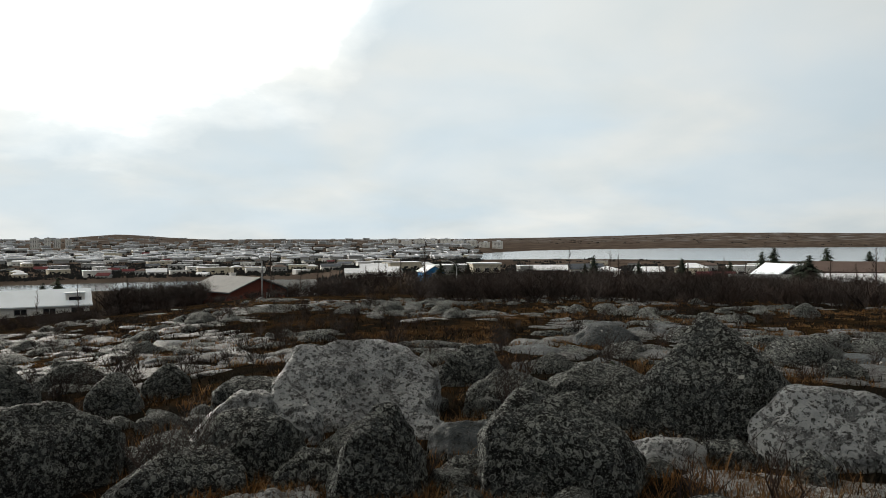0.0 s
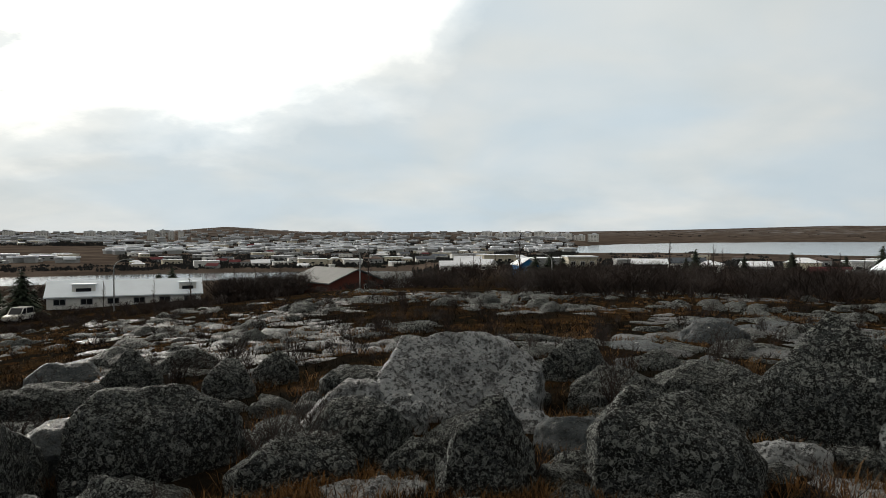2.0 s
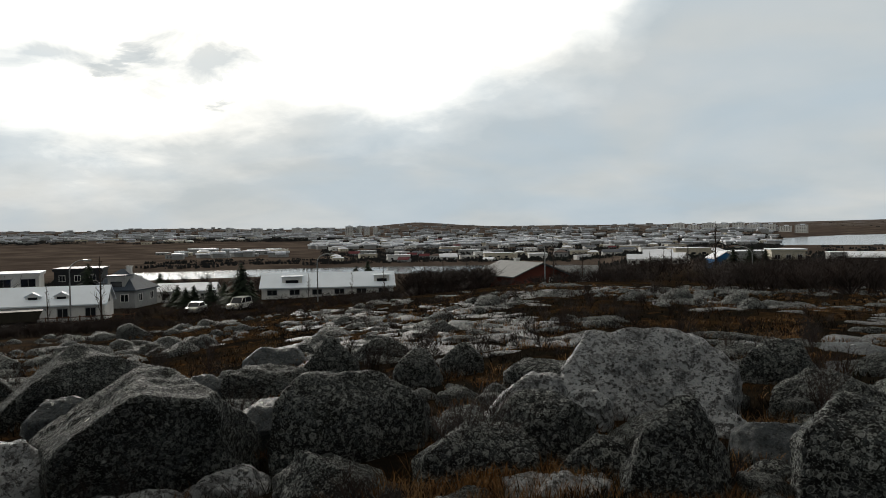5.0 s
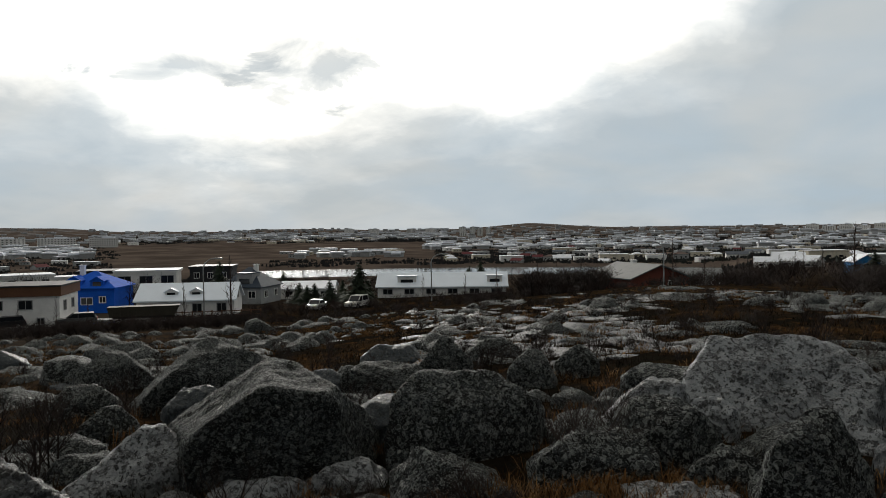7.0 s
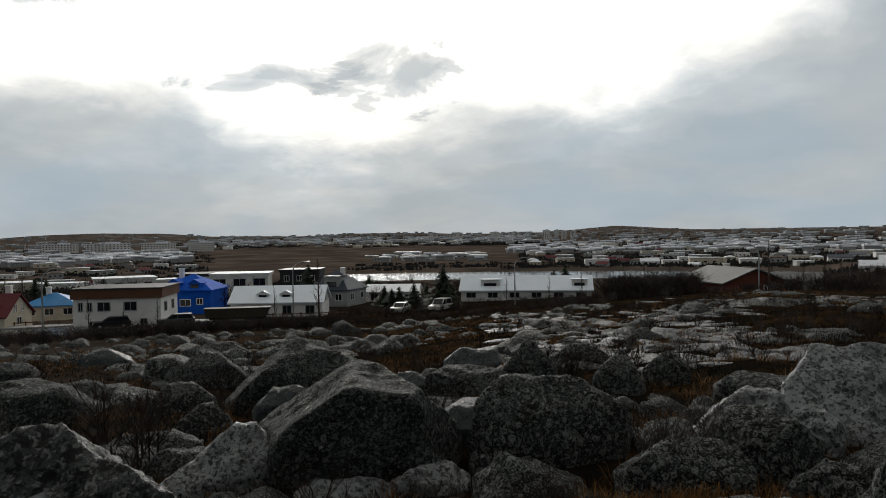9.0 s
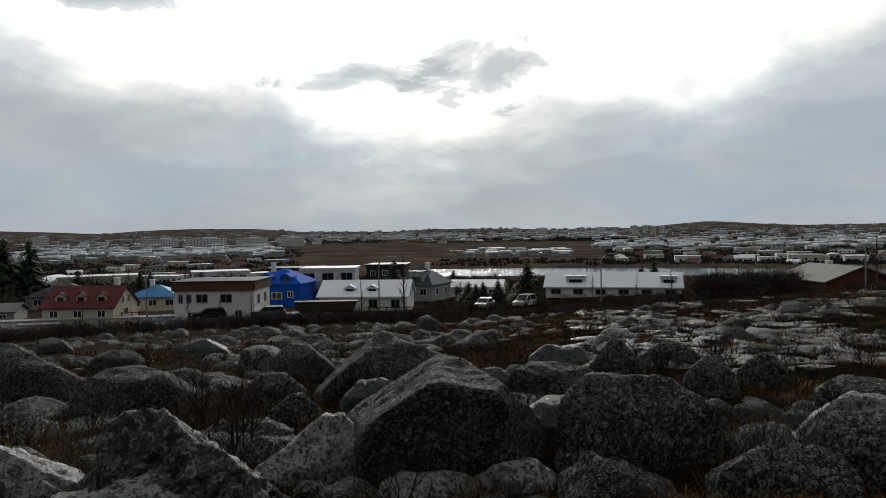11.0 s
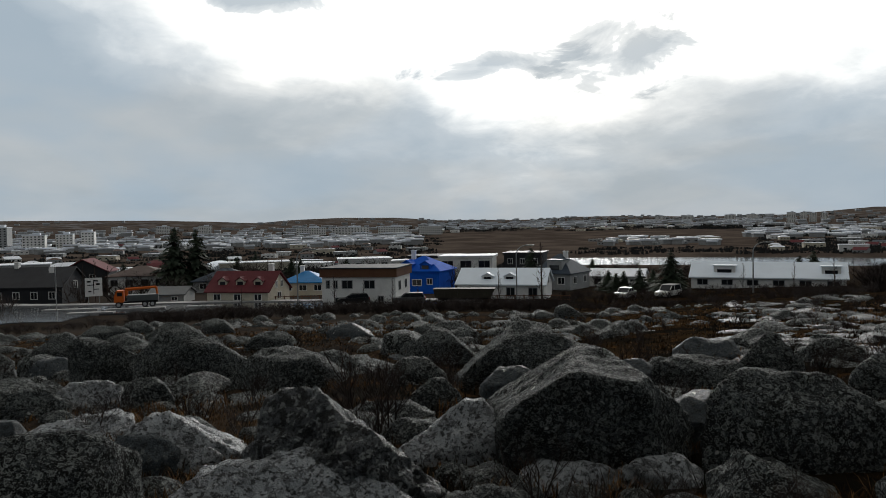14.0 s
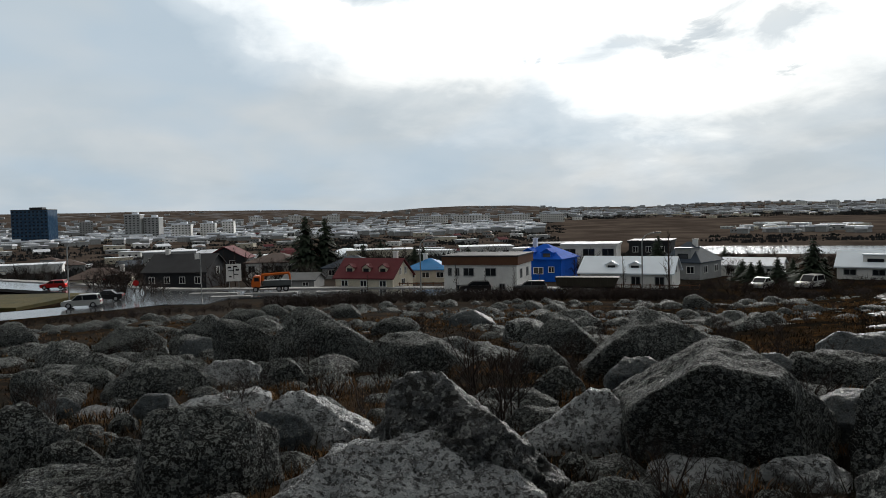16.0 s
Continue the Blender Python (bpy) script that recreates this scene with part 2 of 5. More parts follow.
def drop(az, r):
    """How far the ground lies below the first eye."""
    s = lerp(az, (-35, .045), (15, .045), (45, .10), (100, .10))
    left = lerp(az, (15, 0.0), (42, 1.0))
    d_left = lerp(r, (0, 1.9), (85, 10.4), (100, 10.9), (160, 12.0), (300, 19.2), (425, 26.4), (520, 26.0), (540, 24.6), (700, 24.2), (1200, 22.0), (2000, 15.0), (3000, 4.0), (4000, -6.0))
    d_right = lerp(r, (0, 1.9), (60, 4.7), (85, 6.6), (110, 8.4), (160, 12.0), (300, 19.6), (420, 26.2), (520, 26.0), (540, 24.6), (1000, 23.6), (1800, 16.0), (3000, 3.0), (4000, -2.0))
    if az < 12:
        k = lerp(az, (6, 1.0), (12, 0.0))
        near = lerp(r, (0, 1.9), (60, 4.7), (85, 6.4), (110, 7.6), (160, 9.4), (300, 14.0), (600, 21.0), (1000, 23.6), (1800, 16.0), (3000, 3.0), (4000, -2.0))
        d_right = d_right * (1 - k) + near * k
    d = 1.9 + s * r if r < 55 else d_left * left + d_right * (1 - left)
    if 55 <= r < 80:
        d = (1.9 + s * r) * (80 - r) / 25 + d * (r - 55) / 25
    top = -skyline(az) * 4600
    if r > 3000:
        k = min(1.0, (r - 3000) / 1600)
        d = d * (1 - k) + top * k if k < 1 else top
        d = min(d, top * k + d * (1 - k))
    # the fjord, and the bay beyond the houses
    if az < -2:
        far = bay_far(az)
        if 1000 < r < far:
            d = 29.0
        elif r >= far:
            d = 24.5 + (top - 24.5) * min(1.0, (r - far) / max(1.0, 4600 - far)) ** 1.2
        elif r > 600:
            d = min(25.0, 21.0 + (r - 600) * .01)
    elif 9 < az < 47 and 435 < r < 525:
        d = 29.0
    return d


def ground_z(az, r):
    return EYE - drop(az, r)


def spot(az, r, lift=0.0):
    """The place at a bearing (degrees to the left) and a distance, on the ground."""
    a = radians(az)
    return Vector((-r * math.sin(a), r * math.cos(a), ground_z(az, r) + lift))


def link(name, verts, faces, mat, parent=None, label="", smooth=False):
    me = bpy.data.meshes.new(name)
    me.from_pydata(verts, [], faces)
    me.materials.append(mat)
    if smooth:
        me.shade_smooth()
    me.update()
    ob = new(name, me)
    if parent:
        ob.parent = parent
    if label:
        ob["label"] = label
    return ob


def part(name, bm, mat, parent=None, label="", smooth=False):
    """One bmesh as one mesh object, under a thing or a part."""
    me = bpy.data.meshes.new(name)
    bmesh.ops.recalc_face_normals(bm, faces=bm.faces)
    bm.to_mesh(me)
    bm.free()
    me.materials.append(mat)
    if smooth:
        me.shade_smooth()
    ob = new(name, me)
    if parent:
        ob.parent = parent
    if label:
        ob["label"] = label
    return ob


def make_ground():
    radii = [0.0] + list(np.geomspace(0.6, 30, 70)) + list(np.geomspace(31, 120, 70)) + list(np.geomspace(123, 4900, 110))
    bearings = list(np.arange(-45, 112.01, 0.75)) + [135, 160, 185, 210, 235, 260, 285, 300]
    verts, faces = [], []
    for az in bearings:
        a = az if az < 200 else az - 360
        for r in radii:
            z = ground_z(min(max(a, -45), 112), r)
            rough = 0.12 * min(r / 4, 1.0) if r < 60 else 0.0 if r < 160 else min(3.0, r / 500)
            q = Vector((-r * math.sin(radians(az)), r * math.cos(radians(az)), 0))
            if r < 60:
                z += rough * (noise.noise(q * 0.45) + 0.5 * noise.noise(q * 1.3))
            elif r > 900 and not (EYE - z > 27):
                z += rough * noise.noise(q * 0.004)
            verts.append((q.x, q.y, z))
    n = len(radii)
    for i in range(len(bearings)):
        j = (i + 1) % len(bearings)
        for k in range(n - 1):
            faces.append((i * n + k, i * n + k + 1, j * n + k + 1, j * n + k))
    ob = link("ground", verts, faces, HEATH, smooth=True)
    tagged(ob, "brown heath with orange grass sloping down from a boulder field", "ground", kind="structure")


make_ground()
bm = bmesh.new()
bmesh.ops.create_circle(bm, cap_ends=True, segments=64, radius=4700)
water = part("water", bm, WATER)
water.location = (0, 0, EYE - 26.6)
tagged(water, "pale grey still water of a fjord", "water", kind="structure")

# ---- boulders ----
def sphere(level):
    bm = bmesh.new()
    bmesh.ops.create_icosphere(bm, subdivisions=level, radius=1.0)
    bm.verts.ensure_lookup_table()
    v = np.array([x.co[:] for x in bm.verts])
    f = [tuple(x.index for x in face.verts) for face in bm.faces]
    bm.free()
    return v, f


BALLS = {n: sphere(n) for n in (2, 3, 4, 5, 6)}


TABLE = np.random.RandomState(7).permutation(512)
SLOPES = np.random.RandomState(8).normal(size=(512, 3))
SLOPES /= np.linalg.norm(SLOPES, axis=1)[:, None]


def ripple(p):
    """Gradient noise at many places at once, about -1 to 1."""
    i = np.floor(p).astype(int)
    f = p - i
    s = f * f * f * (f * (f * 6 - 15) + 10)
    total = np.zeros(len(p))
    for dx in (0, 1):
        for dy in (0, 1):
            for dz in (0, 1):
                h = TABLE[(TABLE[(TABLE[(i[:, 0] + dx) % 512] + i[:, 1] + dy) % 512] + i[:, 2] + dz) % 512]
                g = SLOPES[h]
                dot = g[:, 0] * (f[:, 0] - dx) + g[:, 1] * (f[:, 1] - dy) + g[:, 2] * (f[:, 2] - dz)
                weight = (s[:, 0] if dx else 1 - s[:, 0]) * (s[:, 1] if dy else 1 - s[:, 1]) * (s[:, 2] if dz else 1 - s[:, 2])
                total += dot * weight
    return total * 1.6


def stone(level, seed, size, apex=0.0, left=0.4, right=0.4, front=0.5, rough=1.0, flat=0.2, pits=0.0):
    """Vertices and faces of a boulder: an ice-worn block whose outline climbs from the left shoulder to the apex and falls to the right one."""
    rng = random.Random(seed)
    way, faces = BALLS[level]
    low = -0.35
    cuts = [((0, 0, -1), -low)]

    def through_points(x1, z1, x2, z2, up):
        nx, nz = -(z2 - z1), x2 - x1
        k = math.hypot(nx, nz)
        nx, nz = nx / k, nz / k
        if nz < 0:
            nx, nz = -nx, -nz
        return nx, nz, nx * x1 + nz * z1

    for side, shoulder in ((-1, left), (1, right)):
        nx, nz, h = through_points(side, shoulder, min(max(apex + side * flat, -.9), .9), 1.0, 1)
        cuts.append(((nx, rng.uniform(0.02, 0.24), nz), h))
        cuts.append(((side, rng.uniform(-.2, .2), rng.uniform(-.05, .10)), 1.0))
    ny, nz, h = through_points(-1, front, rng.uniform(-.45, -.05) + max(0.0, .5 - front) * 1.5, 1.0, 1)
    cuts.append(((rng.uniform(-.2, .2), ny, nz), h))
    ny, nz, h = through_points(1, rng.uniform(.3, .7), .1, 1.0, 1)
    cuts.append(((rng.uniform(-.2, .2), ny, nz), h))
    cuts.append(((rng.uniform(-.2, .2), -1, -.38 if front > .9 else rng.uniform(-.12, .12)), 1.0))
    cuts.append(((rng.uniform(-.35, .35), 1, rng.uniform(0, .3)), 1.0))
    cuts.append(((rng.uniform(-.08, .08), rng.uniform(-.12, .25), 1), .98))
    for _ in range(7):
        a, e = rng.uniform(0, 2 * math.pi), rng.uniform(-.2, .8)
        cuts.append(((math.cos(a) * math.cos(e), math.sin(a) * math.cos(e), math.sin(e)), rng.uniform(.98, 1.28)))
    total = np.zeros(len(way))
    power = 75.0
    for n, h in cuts:
        n = np.array(n) / np.linalg.norm(n)
        total += (np.maximum(way @ n, 0.0) / max(h, 0.12)) ** power
    shape = way * (total ** (-1 / power))[:, None]
    sx, sy, sz = size[0] / 2, size[1] / 2, size[2]
    big = min(size[0], size[1])
    o = np.array([rng.uniform(0, 50) for _ in range(3)])
    v = shape * np.array([sx, sy, sz * 1.06])
    u = v / big + o
    k = 0.030 * ripple(u * 1.6) + 0.022 * ripple(u * 3.7) - 0.045 * np.abs(ripple(u * 2.4 + 9)) + 0.012
    if level > 3:
        k += 0.013 * ripple(u * 8.5) - 0.026 * np.abs(ripple(u * 5.2 + 4))
    if level > 4:
        w = v + o
        k += (0.014 * ripple(w * 10) - 0.026 * np.maximum(ripple(w * 7.5), 0) + 0.008 * ripple(w * 24)) / big
        if pits:
            k -= pits * (0.10 * np.abs(ripple(w * 2.6 + 3)) + 0.075 * np.maximum(ripple(w * np.array([5.0, 5.0, 7.5])) - .05, 0)) / big
    v = v + way * (k * rough * big)[:, None]
    return v.tolist(), faces


count = iter(range(1, 100000))
ROCK_LABELS = ("grey lichen-spotted boulder lying on heath", "rounded dark grey boulder with pale lichen", "ice-worn grey rock among dry grass",
               "blocky dark boulder with a weathered pale top")


SURFACES = ((ROCK, ""), (BARE, "bare pale grey ice-polished rock on heath"), (SMOOTH, "smooth blue-grey boulder with white lichen spots"), (PITTED, "large crinkled boulder with a pitted weathered top"))


def boulder(az, r, wide, high, apex=0.0, flat=0.2, left=0.4, right=0.4, front=0.5, surface=0):
    """A boulder on the heath; its outline runs from the left shoulder over a flat crown at the apex to the right shoulder."""
    seed = next(count)
    sink = 0.10 + 0.08 * high
    deep = wide * (0.72 + 0.2 * ((seed * 37) % 10) / 10)
    level = 6 if wide / r > 0.2 else 5 if wide / r > 0.07 else 4
    lower = lambda z: (z * high + sink) / (high + sink)
    v, f = stone(level, seed, (wide * 1.04, deep, high + sink), apex, lower(left), lower(right), lower(front), 1.0, flat, 1.7 if surface == 3 else 0.6 if surface == 1 else 0.0)
    mat, words = SURFACES[surface]
    ob = link("boulder", v, f, mat, smooth=True)
    place = spot(az, r)
    ob.matrix_world = pose(place.x, place.y, place.z - sink, 0, 0, az)
    tagged(ob, words or ROCK_LABELS[seed % 4], "boulder", "boulders on the heath")
    return ob


boulder(6.91, 9.43, 2.11, 0.97, -0.15, 0.55, 0.35, 0.55, 0.12, 1)
boulder(-21.14, 9.10, 1.64, 1.29, -0.12, 0.06, 0.12, 0.45, 0.55, 0)
boulder(-29.08, 8.55, 1.65, 0.71, -0.35, 0.2, 0.35, 0.8, 0.25, 1)
boulder(-9.29, 6.40, 1.39, 0.79, -0.1, 0.4, 0.5, 0.35, 0.7, 0)
boulder(5.46, 6.14, 0.83, 0.75, 0.2, 0.1, 0.1, 0.35, 0.8, 0)
boulder(30.14, 7.84, 1.54, 0.87, -0.15, 0.5, 0.6, 0.6, 0.65, 0)
boulder(36.13, 9.19, 1.24, 0.55, 0.1, 0.4, 0.4, 0.6, 0.6, 2)
boulder(15.17, 7.13, 0.95, 0.58, -0.2, 0.35, 0.6, 0.5, 0.75, 0)
boulder(17.02, 8.46, 1.06, 0.61, 0.5, 0.2, 0, 0.7, 0.3, 1)
boulder(11.49, 8.20, 0.60, 0.42, -0.1, 0.5, 0.5, 0.5, 0.6, 1)
boulder(15.22, 10.92, 1.11, 0.39, 0.1, 0.5, 0.4, 0.7, 0.6, 0)
boulder(-2.46, 11.96, 1.11, 0.64, 0.1, 0.4, 0.35, 0.6, 0.6, 0)
boulder(-5.72, 10.49, 1.28, 0.45, -0.2, 0.2, 0.4, 0.3, 0.5, 0)
boulder(-12.20, 11.03, 1.78, 0.52, 0, 0.2, 0.15, 0.4, 0.6, 0)
boulder(-13.71, 8.87, 0.81, 0.46, 0, 0.2, 0.35, 0.4, 0.5, 0)
boulder(-7.65, 9.45, 0.72, 0.27, 0.1, 0.3, 0.3, 0.4, 0.5, 0)
boulder(1.44, 8.28, 0.51, 0.23, -0.2, 0.5, 0.7, 0.5, 0.2, 1)
boulder(-2.17, 7.55, 0.87, 0.30, -0.1, 0.5, 0.6, 0.4, 0.3, 2)
boulder(-17.48, 7.51, 0.78, 0.25, 0, 0.5, 0.5, 0.5, 0.25, 1)
boulder(-21.74, 7.86, 0.65, 0.20, 0, 0.3, 0.3, 0.3, 0.5, 0)
boulder(-27.67, 7.33, 0.36, 0.29, -0.1, 0.2, 0.4, 0.4, 0.6, 0)
boulder(-9.72, 6.03, 0.89, 0.16, -0.3, 0.3, 0.5, 0.3, 0.4, 1)
boulder(-26.87, 6.80, 2.09, 0.08, -0.1, 0.5, 0.4, 0.5, 0.3, 1)
boulder(20.22, 6.75, 1.12, 0.42, 0.1, 0.25, 0.25, 0.4, 0.6, 0)
boulder(10.96, 6.56, 0.63, 0.29, 0.2, 0.3, 0.2, 0.6, 0.4, 0)
boulder(14.14, 6.03, 0.91, 0.11, 0, 0.4, 0.4, 0.4, 0.4, 1)
boulder(-26.70, 17.58, 1.48, 0.51, -0.1, 0.4, 0.4, 0.4, 0.6, 0)
boulder(-27.06, 37.13, 1.22, 0.61, 0, 0.2, 0.4, 0.3, 0.6, 0)
boulder(-29.42, 15.31, 0.79, 0.33, 0, 0.3, 0.4, 0.4, 0.6, 0)
boulder(-13.07, 19.20, 1.63, 0.51, -0.1, 0.4, 0.5, 0.3, 0.3, 2)
boulder(45.08, 8.74, 2.28, 1.17, -0.02, 0.06, 0.42, 0.22, 0.97, 0)
boulder(50.77, 15.35, 2.49, 1.21, 0.08, 0.05, 0.05, 0.5, 0.9, 0)
boulder(56.02, 8.40, 1.32, 0.67, 0.4, 0.1, 0.05, 0.5, 0.25, 1)
boulder(41.40, 13.26, 0.96, 0.61, -0.1, 0.3, 0.4, 0.4, 0.6, 2)
boulder(36.51, 13.03, 1.49, 0.58, 0, 0.55, 0.6, 0.55, 0.8, 0)
boulder(31.92, 13.66, 1.02, 0.78, 0, 0.2, 0.3, 0.3, 0.6, 0)
boulder(36.09, 18.07, 1.45, 0.52, 0.1, 0.5, 0.4, 0.6, 0.3, 2)
boulder(56.92, 19.95, 1.77, 0.90, 0.1, 0.2, 0.25, 0.35, 0.6, 0)
boulder(58.56, 14.99, 1.25, 0.57, -0.1, 0.3, 0.35, 0.3, 0.6, 0)
boulder(57.17, 12.20, 0.80, 0.45, 0.1, 0.2, 0.3, 0.4, 0.5, 0)
boulder(51.33, 13.03, 0.93, 0.54, 0.1, 0.4, 0.4, 0.6, 0.6, 2)
boulder(45.97, 51.07, 2.06, 1.12, -0.5, 0.1, 0.7, 0.15, 0.8, 0)
boulder(62.18, 10.72, 0.77, 0.32, 0.1, 0.4, 0.4, 0.4, 0.4, 0)
boulder(58.91, 9.47, 0.85, 0.26, 0, 0.4, 0.4, 0.4, 0.5, 0)
boulder(46.87, 7.19, 0.93, 0.22, 0, 0.4, 0.4, 0.5, 0.25, 1)
boulder(39.89, 7.37, 0.88, 0.23, 0.1, 0.3, 0.3, 0.3, 0.4, 1)
boulder(31.89, 6.50, 1.10, 0.40, -0.5, 0.1, 0.4, 0.1, 0.4, 0)
boulder(38.81, 11.65, 0.85, 0.27, 0, 0.5, 0.5, 0.5, 0.7, 0)
boulder(27.76, 16.84, 1.20, 0.49, 0, 0.3, 0.4, 0.4, 0.5, 0)
boulder(21.38, 13.32, 0.82, 0.48, 0.1, 0.2, 0.3, 0.4, 0.6, 0)
boulder(24.87, 12.13, 0.81, 0.63, 0, 0.2, 0.4, 0.3, 0.6, 0)
boulder(64.39, 6.93, 1.93, 1.07, -0.5, 0.15, 0.3, -0.1, 0.45, 3)
boulder(70.41, 6.33, 2.10, 0.53, 0, 0.4, 0.2, 0.3, 0.2, 1)
boulder(84.61, 7.32, 1.27, 0.79, -0.3, 0.45, 0.5, 0.6, 0.6, 0)
boulder(79.24, 8.91, 0.83, 0.41, -0.2, 0.4, 0.6, 0.2, 0.4, 2)
boulder(75.20, 8.68, 0.45, 0.21, 0, 0.4, 0.5, 0.4, 0.4, 1)
boulder(88.12, 15.19, 1.87, 0.67, 0.05, 0.35, 0.25, 0.35, 0.8, 0)
boulder(82.91, 15.57, 1.26, 0.47, -0.1, 0.4, 0.4, 0.5, 0.3, 1)
boulder(79.04, 14.26, 0.85, 0.55, 0, 0.4, 0.5, 0.4, 0.7, 0)
boulder(82.19, 14.05, 0.66, 0.16, 0, 0.4, 0.4, 0.4, 0.4, 0)
boulder(83.53, 11.90, 1.51, 0.30, 0.2, 0.5, 0.3, 0.6, 0.2, 1)
boulder(76.47, 9.25, 1.48, 0.60, -0.35, 0.15, 0.25, 0.05, 0.5, 1)
boulder(88.42, 12.11, 0.67, 0.37, 0.1, 0.4, 0.4, 0.5, 0.4, 2)
boulder(81.47, 19.99, 1.75, 1.11, -0.65, 0.1, 0.8, 0.3, 0.85, 0)
boulder(85.12, 30.12, 2.07, 1.05, 0.5, 0.1, 0.1, 0.6, 0.5, 0)
boulder(85.13, 22.93, 1.04, 0.56, 0, 0.6, 0.6, 0.6, 0.3, 2)
boulder(75.51, 18.89, 2.53, 1.29, -0.35, 0.1, 0.5, 0.2, 0.75, 0)
boulder(68.48, 16.22, 2.35, 0.81, -0.2, 0.3, 0.4, 0.2, 0.8, 0)
boulder(95.70, 15.88, 0.92, 0.65, -0.4, 0.2, 0.7, 0.1, 0.5, 0)
boulder(94.73, 13.92, 0.63, 0.26, 0, 0.5, 0.5, 0.5, 0.3, 2)
boulder(92.57, 17.55, 1.08, 0.40, 0, 0.3, 0.3, 0.4, 0.6, 0)
boulder(97.26, 40.32, 2.12, 1.15, 0, 0.2, 0.4, 0.3, 0.6, 0)
boulder(89.81, 27.25, 2.24, 0.90, 0, 0.3, 0.3, 0.3, 0.6, 0)
boulder(94.14, 25.86, 1.22, 0.41, 0, 0.4, 0.4, 0.4, 0.3, 1)
boulder(96.51, 9.57, 0.96, 0.75, -0.2, 0.2, 0.5, 0.2, 0.6, 0)
boulder(94.32, 8.86, 0.74, 0.38, 0, 0.3, 0.3, 0.3, 0.6, 0)
boulder(90.60, 8.83, 0.44, 0.32, 0, 0.3, 0.4, 0.4, 0.6, 0)
boulder(94.29, 7.81, 1.67, 0.30, 0.1, 0.4, 0.4, 0.3, 0.4, 0)
boulder(90.52, 11.36, 0.37, 0.24, 0, 0.3, 0.4, 0.4, 0.6, 0)
boulder(81.68, 45.65, 2.76, 0.84, -0.1, 0.3, 0.3, 0.4, 0.6, 0)
boulder(79.52, 51.87, 2.07, 0.90, 0, 0.3, 0.4, 0.4, 0.6, 0)
boulder(73.87, 44.75, 1.89, 0.82, -0.1, 0.3, 0.4, 0.4, 0.7, 0)
boulder(76.95, 40.21, 2.53, 0.84, 0, 0.3, 0.4, 0.4, 0.6, 0)
boulder(63.72, 32.30, 1.90, 0.61, -0.1, 0.3, 0.6, 0.3, 0.4, 2)
boulder(69.88, 28.47, 1.80, 0.64, 0.1, 0.3, 0.4, 0.4, 0.6, 0)
boulder(55.73, 31.88, 2.34, 0.61, 0, 0.4, 0.4, 0.3, 0.5, 0)
boulder(59.71, 10.80, 0.89, 0.29, -0.3, 0.3, 0.5, 0.3, 0.5, 0)

heroes_at = [(o.location.x, o.location.y, max(o.dimensions.x, 0.5)) for o in scene.objects if o.name.startswith("boulder")]


